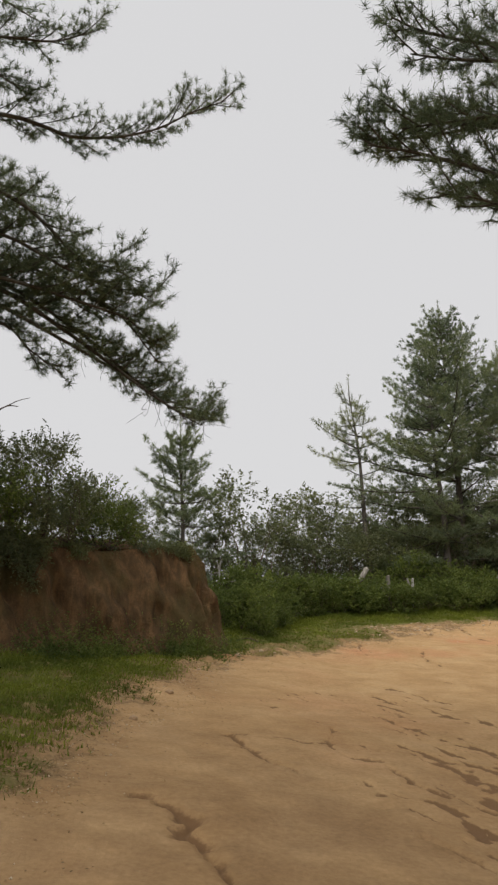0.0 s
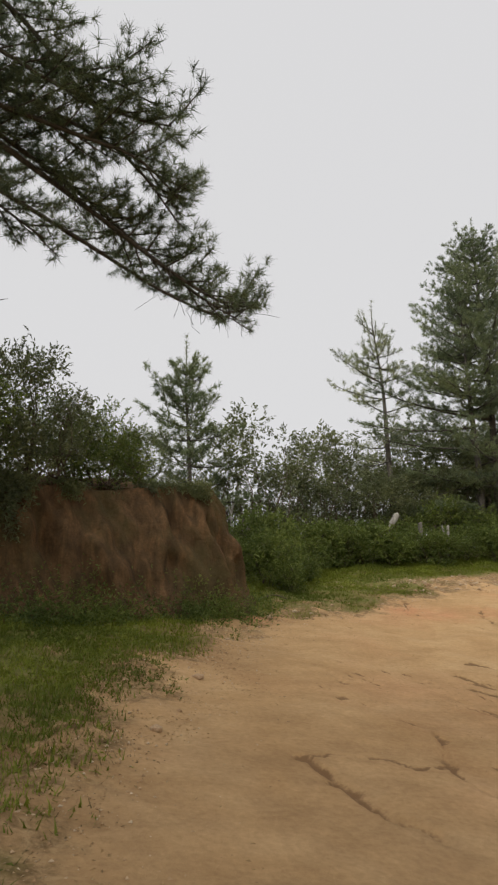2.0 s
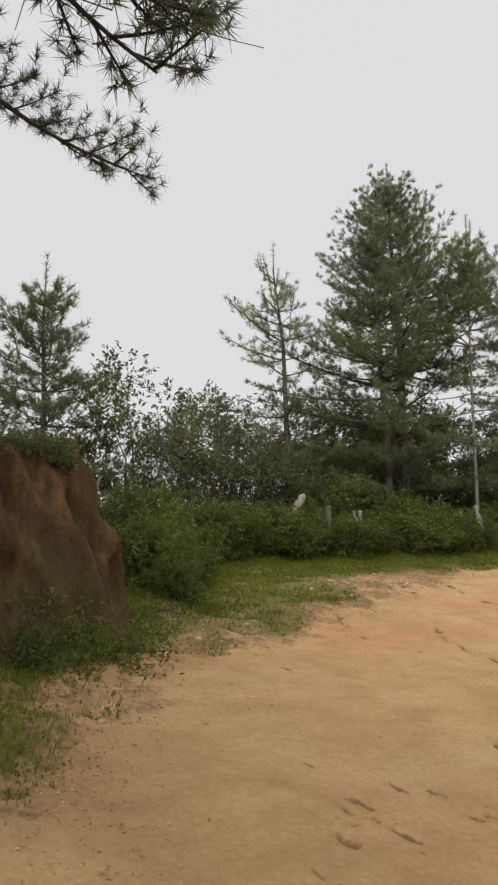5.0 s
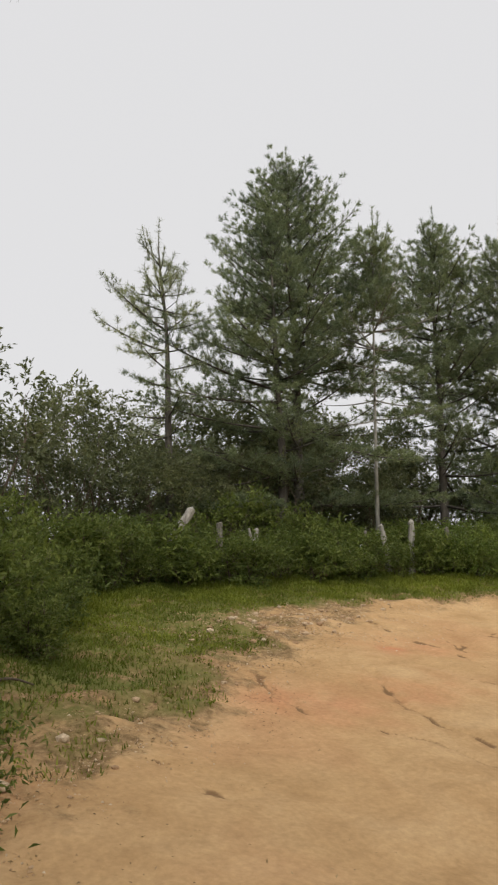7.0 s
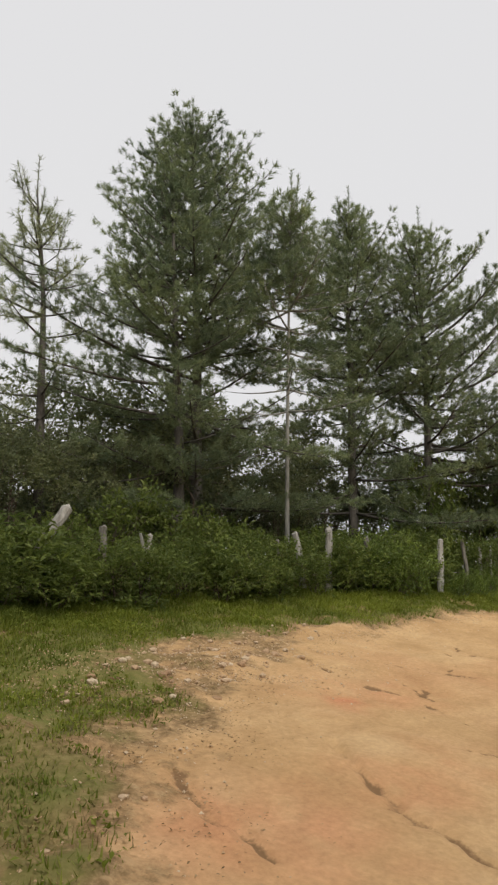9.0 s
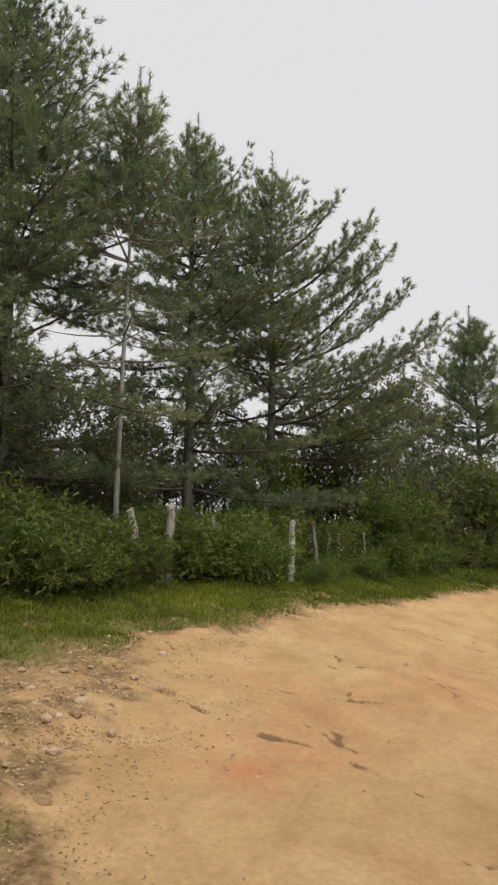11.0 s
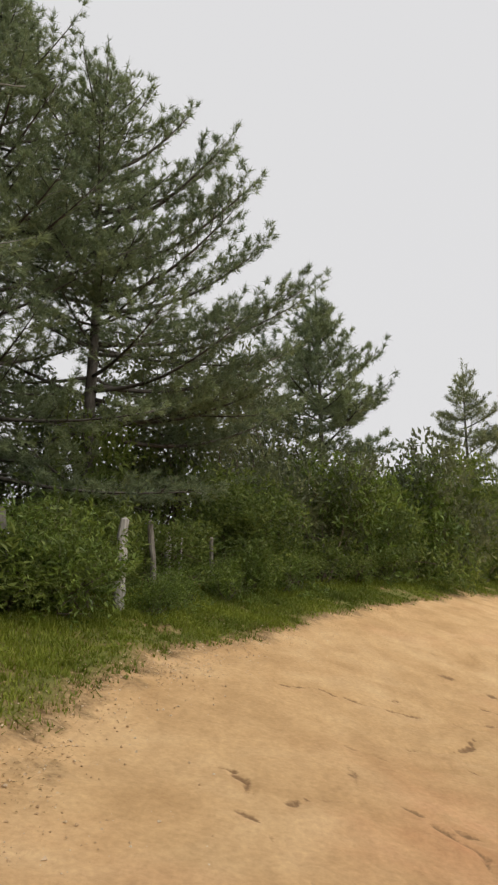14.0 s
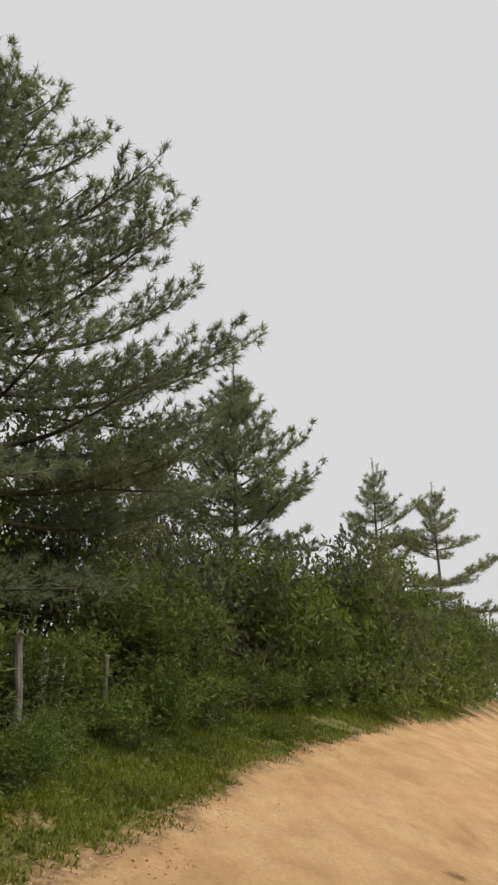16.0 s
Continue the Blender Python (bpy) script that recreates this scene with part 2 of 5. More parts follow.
# ---- mesh tools ----


def solid(name, geo, mat, parent=None, label="", smooth=False, values=()):
    """One mesh object from vertices and triangles."""
    V, T = geo
    me = bpy.data.meshes.new(name)
    me.vertices.add(len(V))
    me.vertices.foreach_set("co", np.ascontiguousarray(V, dtype=np.float32).ravel())
    me.loops.add(len(T) * 3)
    me.loops.foreach_set("vertex_index", np.ascontiguousarray(T, dtype=np.int32).ravel())
    me.polygons.add(len(T))
    me.polygons.foreach_set("loop_start", np.arange(0, len(T) * 3, 3, dtype=np.int32))
    me.polygons.foreach_set("loop_total", np.full(len(T), 3, dtype=np.int32))
    me.polygons.foreach_set("use_smooth", np.full(len(T), smooth, dtype=bool))
    for key, data in values:
        at = me.attributes.new(key, "FLOAT", "POINT")
        at.data.foreach_set("value", np.ascontiguousarray(data, dtype=np.float32))
    me.materials.append(mat)
    me.update(calc_edges=True)
    ob = new(name, me)
    if parent is not None:
        ob.parent = parent
    if label:
        ob["label"] = label
    return ob


class Heap:
    """Gathers geometry."""

    def __init__(self):
        self.v, self.t, self.n = [], [], 0

    def add(self, V, T):
        self.v.append(V)
        self.t.append(T + self.n)
        self.n += len(V)

    def get(self):
        return np.concatenate(self.v), np.concatenate(self.t)


def unit(a):
    return a / np.maximum(np.linalg.norm(a, axis=-1, keepdims=True), 1e-9)


def tube(P, radii, k=6):
    """A tapering, closed tube along P."""
    P = np.asarray(P, float)
    radii = np.broadcast_to(np.asarray(radii, float), (len(P),))
    tan = unit(np.gradient(P, axis=0))
    ref = np.array([0.31, 0.83, 0.46]) if abs(tan[0, 2]) > 0.8 else np.array([0, 0, 1.0])
    a = unit(np.cross(tan, ref))
    b = np.cross(tan, a)
    th = np.linspace(0, 2 * np.pi, k, endpoint=False)
    V = P[:, None] + radii[:, None, None] * (np.cos(th)[None, :, None] * a[:, None] + np.sin(th)[None, :, None] * b[:, None])
    V = V.reshape(-1, 3)
    T = []
    for i in range(len(P) - 1):
        for j in range(k):
            p, q = i * k + j, i * k + (j + 1) % k
            T += [(p, q, q + k), (p, q + k, p + k)]
    m = len(V)
    V = np.vstack([V, P[0], P[-1]])
    e = (len(P) - 1) * k
    for j in range(k):
        T += [(m, (j + 1) % k, j), (m + 1, e + j, e + (j + 1) % k)]
    return V, np.array(T)


def spike(a, b, r):
    """A thin three-sided shoot from a to b."""
    t = unit(b - a)
    u = unit(np.cross(t, [0.37, 0.61, 0.7]))
    w = np.cross(t, u)
    return np.stack([a + u * r, a - u * r * 0.5 + w * r * 0.87, a - u * r * 0.5 - w * r * 0.87, b]), np.array([(0, 1, 3), (1, 2, 3), (2, 0, 3)])


def smooth_path(points, n):
    """A rounded path through a few points."""
    P = np.asarray(points, float)
    u = np.linspace(0, len(P) - 1, n)
    i = np.clip(u.astype(int), 0, len(P) - 2)
    f = (u - i)[:, None]
    p0, p1, p2, p3 = P[np.maximum(i - 1, 0)], P[i], P[i + 1], P[np.minimum(i + 2, len(P) - 1)]
    return 0.5 * (2 * p1 + (p2 - p0) * f + (2 * p0 - 5 * p1 + 4 * p2 - p3) * f ** 2 + (3 * p1 - p0 - 3 * p2 + p3) * f ** 3)


def needle_tufts(C, D, n, length, width, rng, spread=0.75):
    """n needles round each shoot end C that points along D."""
    k = len(C)
    d = unit(D[:, None] + spread * rng.normal(size=(k, n, 3)))
    base = C[:, None] - D[:, None] * rng.uniform(0, 0.6 * length, (k, n, 1))
    L = length * rng.uniform(0.7, 1.15, (k, n, 1))
    side = unit(np.cross(d, rng.normal(size=(k, n, 3)))) * width / 2
    tip = base + d * L + np.array([0, 0, -0.08]) * L
    V = np.stack([base - side, base + side, tip], 2).reshape(-1, 3)
    return V, np.arange(len(V)).reshape(-1, 3)


def leaf_quads(C, D, length, width, rng, flat=0.5):
    """A folded leaf at each C, pointing along D."""
    k = len(C)
    L = length * rng.uniform(0.65, 1.25, (k, 1))
    D = unit(D)
    up = unit(rng.normal(size=(k, 3)) * (1 - flat) + np.array([0, 0, 1.0]) * flat)
    side = unit(np.cross(D, up))
    nrm = np.cross(side, D)
    w = width * L / length / 2
    mid = C + D * L * 0.45
    V = np.stack([C, mid + side * w + nrm * w * 0.35, C + D * L - nrm * L * 0.12, mid - side * w + nrm * w * 0.35], 1).reshape(-1, 3)
    i = np.arange(k)[:, None] * 4
    T = np.concatenate([i + np.array([[0, 1, 2]]), i + np.array([[0, 2, 3]])])
    return V, T


def empty(name, x, y, z):
    ob = new(name)
    ob.empty_display_size = 0.2
    ob.location = (x, y, z)
    return ob


# ---- lie of the land ----
def slope(x, y):
    """Height of the hillside that the road is cut into; past the ridge it falls away."""
    x, y = np.asarray(x, float), np.asarray(y, float)
    cx, cy = np.clip(x, -8, 62), np.clip(y, -6, 26.5)
    a, b = cx / 10, cy / 10
    z = -0.0804 - 1.5192 * a + 1.257 * b + 0.3432 * a * a + 0.6876 * a * b - 0.0286 * b * b
    s = np.clip((cx - 16) / 10, 0, 1)
    z = z + 0.3 * s * s * (3 - 2 * s) * np.clip((16.5 - cy) / 3, 0, 1.5)
    z = np.where(z > 3.0, 3.0 + (z - 3.0) * 0.12, z)
    out = np.hypot(x - cx, y - cy)
    return z - 60 * (1 - np.exp(-out / 320.0))


ROAD_EDGE = [(-6, -9), (-2.6, -2), (-1.1, 2), (-0.15, 5.2), (0.75, 7.55), (1.5, 9.3), (2.55, 11.2), (3.2, 12.3), (4.2, 13.2), (5.3, 13.9), (7.1, 15.0),
             (9.0, 16.3), (10.6, 16.75), (12.2, 16.95), (14.5, 17.1), (16.0, 16.9), (17.45, 16.5), (20.45, 15.65), (24.05, 14.1), (28.35, 11.85), (30.9, 10.6), (36.9, 7.8), (48.5, 2.4), (70, -8), (110, -30)]
HEDGE_TOE = [(4.6, 16.2), (6.3, 18.1), (7.8, 19.2), (9.4, 19.3), (11.4, 19.25), (13.7, 18.85), (16.5, 18.4), (18.5, 17.9), (19.5, 17.5), (21.4, 16.75), (24.8, 15.2), (28.0, 13.4), (31.5, 11.7), (40.5, 7.5), (54, 1.2), (64, -4.0)]


def offset_from(line, x, y):
    """Signed distance to a line in the plan: positive on its left."""
    x, y = np.asarray(x, float), np.asarray(y, float)
    best, sign = np.full(x.shape, 1e9), np.zeros(x.shape)
    for (ax, ay), (bx, by) in zip(line, line[1:]):
        dx, dy = bx - ax, by - ay
        u = np.clip(((x - ax) * dx + (y - ay) * dy) / (dx * dx + dy * dy), 0, 1)
        d = np.hypot(x - ax - u * dx, y - ay - u * dy)
        s = np.where(dx * (y - ay) - dy * (x - ax) > 0, 1.0, -1.0)
        near = d < best
        sign = np.where(near, s, sign)
        best = np.where(near, d, best)
    return best * sign


def value_noise(x, y, scale, seed):
    """Smooth random field in the plan, -1 to 1."""
    rng = np.random.default_rng(seed)
    g = rng.uniform(-1, 1, (256, 256))
    u, v = np.asarray(x, float) / scale + 91.3, np.asarray(y, float) / scale + 37.7
    i, j = np.floor(u).astype(int), np.floor(v).astype(int)
    f, h = u - i, v - j
    f, h = f * f * (3 - 2 * f), h * h * (3 - 2 * h)
    a, b = g[i % 256, j % 256], g[(i + 1) % 256, j % 256]
    c, d = g[i % 256, (j + 1) % 256], g[(i + 1) % 256, (j + 1) % 256]
    return (a * (1 - f) + b * f) * (1 - h) + (c * (1 - f) + d * f) * h


RILLS = []


def rill(width, depth, *points):
    """A crack or channel that rain has cut into the road."""
    RILLS.append((width, depth, points))


rill(0.05, 0.045, (2.1, 7.61), (2.09, 7.17), (2.16, 6.74), (2.27, 6.51), (2.41, 6.32))
rill(0.022, 0.02, (2.1, 7.61), (2.53, 7.55), (2.79, 7.3), (3.11, 7.35))
rill(0.04, 0.035, (3.49, 8.15), (3.12, 7.41), (3.09, 6.93), (3.41, 6.78))
rill(0.085, 0.06, (0.83, 5.5), (1.1, 5.23), (1.07, 4.75), (1.18, 4.34), (1.19, 3.9))
rill(0.04, 0.03, (4.38, 9.23), (4.48, 8.5), (4.49, 7.97))
rill(0.05, 0.04, (3.39, 6.6), (3.41, 6.12), (3.62, 5.74), (3.75, 5.47))
rill(0.05, 0.04, (2.74, 4.89), (2.87, 4.62), (2.95, 4.37))
rill(0.06, 0.045, (8.65, 14.64), (8.08, 13.95), (7.92, 13.6), (7.8, 13.2), (7.75, 12.6))
rill(0.03, 0.03, (6.97, 13.37), (7.3, 12.93), (7.27, 12.3))
rill(0.05, 0.04, (7.04, 14.78), (6.84, 14.27), (6.73, 13.8))
rill(0.03, 0.03, (10.64, 14.86), (10.6, 14.5), (10.39, 14.26))
rill(0.05, 0.04, (10.87, 16.62), (10.75, 16.38), (10.72, 16.02))
rill(0.05, 0.035, (11.22, 15.09), (10.9, 14.99))
rill(0.04, 0.03, (10.61, 15.47), (10.66, 15.16))
rill(0.05, 0.035, (13.8, 14.74), (13.32, 14.39), (13.3, 14.18))
rill(0.04, 0.03, (16.5, 15.8), (16.75, 15.5), (16.68, 15.15), (16.66, 14.61), (16.69, 13.84))
rill(0.035, 0.03, (13.98, 16.03), (13.94, 15.87), (13.56, 15.8))
rill(0.035, 0.03, (15.12, 15.19), (15.04, 14.94))
rill(0.04, 0.03, (15.37, 14.48), (15.24, 14.2))
rill(0.08, 0.04, (20.5, 13.79), (20.66, 13.45), (20.47, 13.21))
rill(0.04, 0.03, (3.48, 10.3), (3.47, 9.84), (3.5, 9.76))


crack_rng = random.Random(77)
for i in range(26):
    px, py = crack_rng.uniform(8.5, 21.0), crack_rng.uniform(12.2, 16.0)
    way = crack_rng.uniform(-1.9, -1.1)
    line = [(px, py)]
    for j in range(crack_rng.randint(2, 5)):
        way += crack_rng.gauss(0, 0.35)
        px, py = px + 0.28 * math.cos(way), py + 0.28 * math.sin(way)
        line.append((px, py))
    rill(crack_rng.uniform(0.018, 0.035), crack_rng.uniform(0.012, 0.025), *line)


def channels(x, y):
    """How deep the rills cut, and how far their damp soil shows."""
    cut, damp = np.zeros(x.shape), np.zeros(x.shape)
    wx = x + 0.05 * value_noise(x, y, 0.16, 5) + 0.025 * value_noise(x, y, 0.07, 6)
    wy = y + 0.05 * value_noise(x, y, 0.16, 7) + 0.025 * value_noise(x, y, 0.07, 8)
    rag = 0.75 + 0.6 * value_noise(x, y, 0.11, 9)
    broken = value_noise(x, y, 0.28, 19)
    for width, depth, points in RILLS:
        xs, ys = [p[0] for p in points], [p[1] for p in points]
        near = (x > min(xs) - 0.4) & (x < max(xs) + 0.4) & (y > min(ys) - 0.4) & (y < max(ys) + 0.4)
        if not near.any():
            continue
        d = np.abs(offset_from(points, wx[near], wy[near])) / (width * rag[near])
        bite = np.exp(-d ** 2)
        cut[near] = np.maximum(cut[near], depth * bite)
        damp[near] = np.maximum(damp[near], np.clip(1 - d * width / max(2.1 * width, 0.075), 0, 1) * np.clip(0.78 + depth * 6, 0, 1) * np.clip(1.0 + 0.6 * broken[near], 0.5, 1.1))
    # ragged wash marks and leaf litter where the water runs off the road
    zone = np.exp(-((x - 5.0) / 1.3) ** 2 - ((y - 7.8) / 2.8) ** 2) + 0.8 * np.exp(-((x - 3.2) / 0.5) ** 2 - ((y - 5.4) / 0.9) ** 2)
    p, q = (y * 0.95 - x * 0.3), (x * 0.95 + y * 0.3)
    rough = value_noise(p * 0.3, q, 0.13, 15) + 0.55 * value_noise(p * 0.5, q, 0.06, 16) + 0.6 * value_noise(p * 0.35, q, 0.6, 17)
    mark = np.clip((rough - 1.12 + 1.2 * np.clip(zone, 0, 1)) / 0.4, 0, 1) * (zone > 0.02)
    return np.maximum(cut, 0.03 * np.clip(mark - 0.2, 0, 1)), np.maximum(damp, 0.95 * mark)


def height(x, y, detail=True):
    """Height of the ground with its unevenness."""
    z = slope(x, y)
    left = offset_from(ROAD_EDGE, x, y)
    turf = np.clip(left / 0.5 + 0.5, 0, 1)
    z = z + turf * (0.05 + 0.06 * value_noise(x, y, 0.35, 2)) + 0.035 * value_noise(x, y, 1.6, 3) * np.clip(1 - turf, 0.3, 1)
    if detail:
        z = z + 0.006 * value_noise(x, y, 0.12, 4) + 0.012 * value_noise(x * 0.6 + y, y * 0.4 - x, 0.5, 12) * (1 - turf)
    return z


def spots(patches, x, y):
    """Soft round patches in the plan: (x, y, half width, half depth, strength)."""
    out = np.zeros(np.shape(x))
    for px, py, sx_, sy_, k in patches:
        out = np.maximum(out, k * np.exp(-((x - px) / sx_) ** 2 - ((y - py) / sy_) ** 2))
    return out


def bare_soil(x, y):
    """Where the turf is worn away: the stony corner, the foot of the bank's end and small scars."""
    wx, wy = x + 0.25 * value_noise(x, y, 0.6, 141), y + 0.2 * value_noise(x, y, 0.5, 142)
    return spots([(9.3, 16.95, 2.1, 0.75, 1.0), (4.5, 14.5, 0.9, 0.8, 0.55), (3.2, 13.0, 0.55, 0.7, 0.75), (6.75, 15.92, 0.3, 0.22, 1.2), (5.0, 16.2, 0.3, 0.45, 0.9), (12.2, 17.2, 1.0, 0.28, 0.8), (2.5, 11.1, 0.4, 0.9, 0.4), (7.3, 15.4, 0.8, 0.5, 0.7)], wx, wy)


def canopy_shade_tint(x, y):
    """Shade of the pines on the lower stretch of the road, painted in as browner soil."""
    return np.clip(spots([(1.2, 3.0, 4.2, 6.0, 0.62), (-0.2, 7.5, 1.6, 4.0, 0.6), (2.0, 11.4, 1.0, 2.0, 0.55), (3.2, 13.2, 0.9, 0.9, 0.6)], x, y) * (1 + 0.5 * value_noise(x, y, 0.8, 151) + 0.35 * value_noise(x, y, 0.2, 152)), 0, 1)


def iron_stain(x, y):
    """Patches of red clay that show through the tan dirt."""
    wx, wy = x + 0.3 * value_noise(x, y, 0.5, 143), y + 0.3 * value_noise(x, y, 0.5, 144)
    f = spots([(6.75, 15.92, 0.32, 0.24, 1.0), (7.14, 14.0, 0.7, 0.5, 0.6), (9.92, 15.2, 0.35, 0.28, 0.9), (10.5, 15.3, 1.0, 0.5, 0.45), (13.6, 14.6, 1.1, 0.7, 0.4), (3.3, 13.1, 0.4, 0.4, 0.5), (5.0, 16.3, 0.3, 0.4, 0.6), (8.6, 13.9, 0.9, 0.5, 0.4)], wx, wy)
    return np.clip(f * (0.85 + 0.4 * value_noise(x, y, 0.14, 145)), 0, 1)


def build_ground():
    def lines(a, b, step, far):
        inner = np.arange(a, b, step)
        grow = np.cumsum(step * 1.16 ** np.arange(1, 70))
        grow = grow[grow < far]
        return np.concatenate([(a - grow)[::-1], inner, inner[-1] + grow])
    def finer(a, c, b):
        return np.concatenate([np.arange(a, c, 0.034), lines(c, b, 0.05, 2500)[lines(c, b, 0.05, 2500) >= c]])

    def both(a, c, b):
        low = lines(a, c, 0.05, 2500)
        return np.concatenate([low[low < a], finer(a, c, b)])
    X, Y = np.meshgrid(both(-0.6, 5.2, 17.5), both(3.8, 9.2, 17.2), indexing="ij")
    x, y = X.ravel(), Y.ravel()
    z = height(x, y)
    cut, damp = channels(x, y)
    left = offset_from(ROAD_EDGE, x, y)
    calm = np.interp(x, [11, 14], [1.0, 0.4])
    turf = np.clip(0.4 + left * 0.5 / calm + calm * (0.35 * value_noise(x, y, 0.9, 21) + 0.2 * value_noise(x, y, 0.3, 22)), 0, 1)
    turf = np.clip(turf - 0.34 * bare_soil(x, y), 0, 1) * 0.75 * np.clip((left + 0.7) / 0.6, 0, 1)
    n, m = X.shape
    i = np.arange(n * m).reshape(n, m)
    a, b, c, d = i[:-1, :-1].ravel(), i[1:, :-1].ravel(), i[1:, 1:].ravel(), i[:-1, 1:].ravel()
    T = np.concatenate([np.stack([a, b, c], 1), np.stack([a, c, d], 1)])
    crumbly = np.exp(-((left - 0.1) / 0.5) ** 2) + bare_soil(x, y)
    z = z + np.clip(crumbly, 0, 1) * (0.016 * value_noise(x, y, 0.13, 161) + 0.014 * np.abs(value_noise(x, y, 0.3, 162))) * np.interp(x, [11, 14], [1, 0.35])
    V = np.stack([x, y, z - cut], 1)
    ob = solid("ground", (V, T), GROUND, smooth=True, values=(("turf", turf), ("washed", damp * 0.92), ("iron", iron_stain(x, y)), ("canopy_shade", canopy_shade_tint(x, y))))
    tagged(ob, "rutted tan dirt road with rain-cut cracks and a grassy verge", "ground", kind="structure")


build_ground()

# ---- the cut earth bank ----
BANK_TOE = [(-7.5, 6.6), (-4.2, 8.9), (-1.8, 10.5), (-0.2, 11.6), (1.1, 12.4), (2.3, 12.85), (3.15, 13.0), (3.7, 13.45), (3.95, 14.3), (3.85, 15.8), (3.3, 18.2), (2.0, 22.0), (-2.0, 27.0)]


def bank_rise(x, y):
    """Height of the bank's uneven lip over its foot."""
    return 1.98 + 0.2 * value_noise(x, y, 1.5, 31) + 0.11 * value_noise(x, y, 0.45, 32)


def build_bank():
    rng = np.random.default_rng(3)
    P = smooth_path([(a, b, 0) for a, b in BANK_TOE], 620)[:, :2]
    seg = np.hypot(*np.diff(P, axis=0).T)
    s = np.concatenate([[0], np.cumsum(seg)])
    u = np.arange(0, s[-1], 0.045)
    P = np.stack([np.interp(u, s, P[:, 0]), np.interp(u, s, P[:, 1])], 1)
    t = unit(np.gradient(P, axis=0))
    inward = np.stack([-t[:, 1], t[:, 0]], 1)
    soft = np.ones(41) / 41
    inward = unit(np.stack([np.convolve(np.pad(inward[:, k], 20, mode="edge"), soft, "valid") for k in (0, 1)], 1))
    rows = np.concatenate([np.linspace(-0.12, 1.0, 64), 1 + np.array([0.02, 0.06, 0.12, 0.25, 0.5, 0.9, 1.5, 2.2, 3.2, 5.0])])
    U, R = np.meshgrid(np.arange(len(u)), rows, indexing="ij")
    base = slope(P[:, 0], P[:, 1])
    tall = bank_rise(P[:, 0], P[:, 1])
    tall *= np.interp(u, [0, u[-1] * 0.62, u[-1] * 0.8, u[-1]], [1, 1, 0.75, 0.5])
    v = np.clip(R, -0.12, 1)
    back = 0.72 * np.clip(v, 0, 1) ** 0.62 + 0.9 * np.clip(v - 0.82, 0, 1) ** 1.3 - 0.35 * np.clip(0.22 - v, 0, 0.4)
    uu = u[U]
    gully = 0.2 * np.abs(value_noise(uu + v * 0.7, v * 0.4, 0.34, 33)) + 0.1 * value_noise(uu + v * 0.3, v, 0.16, 34) + 0.16 * value_noise(uu, v * 1.2, 1.3, 35) + 0.05 * value_noise(uu + v * 0.5, v * 0.5, 0.1, 36) + 0.08 * value_noise(uu + v * 0.45, v * 0.6, 0.22, 38)
    back = back + gully * np.sin(np.clip(v, 0, 1) * np.pi * 0.85 + 0.2)
    past = np.maximum(R - 1, 0)
    back = back + past * 2.2
    x = P[U, 0] + inward[U, 0] * back
    y = P[U, 1] + inward[U, 1] * back
    z = base[U] + tall[U] * v + 0.05 * past - 0.03 * (past > 0) + 0.08 * value_noise(x, y, 0.5, 37) * (past > 0.05)
    n, m = U.shape
    i = np.arange(n * m).reshape(n, m)
    a, b, c, d = i[:-1, :-1].ravel(), i[1:, :-1].ravel(), i[1:, 1:].ravel(), i[:-1, 1:].ravel()
    T = np.concatenate([np.stack([a, b, c], 1), np.stack([a, c, d], 1)])
    ob = solid("earth_bank", (np.stack([x.ravel(), y.ravel(), z.ravel()], 1), T), EARTH, smooth=True)
    tagged(ob, "eroded reddish-brown earth bank cut beside the road", "bank", kind="structure")


build_bank()


def bank_top(x, y):
    return float(slope(x, y)) + 1.98


# ---- trees ----
def grow_limb(wood, C, D, path, r0, rng, shoot=0.6, step=0.22, start=0.3, gap=0.13, curl=0.3, sides=5, rise=(-0.35, 0.75)):
    """One limb with side shoots; shoot ends are gathered in C and D."""
    P = np.asarray(path, float)
    seg = np.linalg.norm(np.diff(P, axis=0), axis=1)
    s = np.concatenate([[0], np.cumsum(seg)])
    L = s[-1]
    wood.add(*tube(P, np.interp(s, [0, L], [r0, max(0.006, r0 * 0.2)]), sides))
    at = np.arange(L * start, L, step)
    flip = 1
    for q in at:
        p = np.array([np.interp(q, s, P[:, k]) for k in range(3)])
        j = min(int(np.searchsorted(s, q)), len(P) - 1)
        t = unit(P[j] - P[j - 1])
        side = unit(np.cross(t, [0, 0, 1.0]) + 1e-6) * flip
        flip = -flip
        d = unit(t * rng.uniform(0.4, 0.9) + side * rng.uniform(0.3, 1.0) + np.array([0, 0, rng.uniform(*rise)]))
        ln = shoot * rng.uniform(0.5, 1.25) * (1.1 - 0.55 * q / L)
        wood.add(*spike(p, p + (d + np.array([0, 0, curl])) * ln * 0.95, r0 * 0.14 + 0.002))
        m = max(2, int(ln * 0.8 / gap))
        f = np.linspace(0.3, 1, m)[:, None]
        C.append(p + d * ln * f + np.array([0, 0, curl * ln]) * f ** 2)
        D.append(unit(np.repeat(d[None], m, 0) + np.array([0, 0, 2 * curl]) * f + rng.normal(size=(m, 3)) * 0.25))
    C.append(P[-1:])
    D.append(unit(P[-1:] - P[-2:-1]))


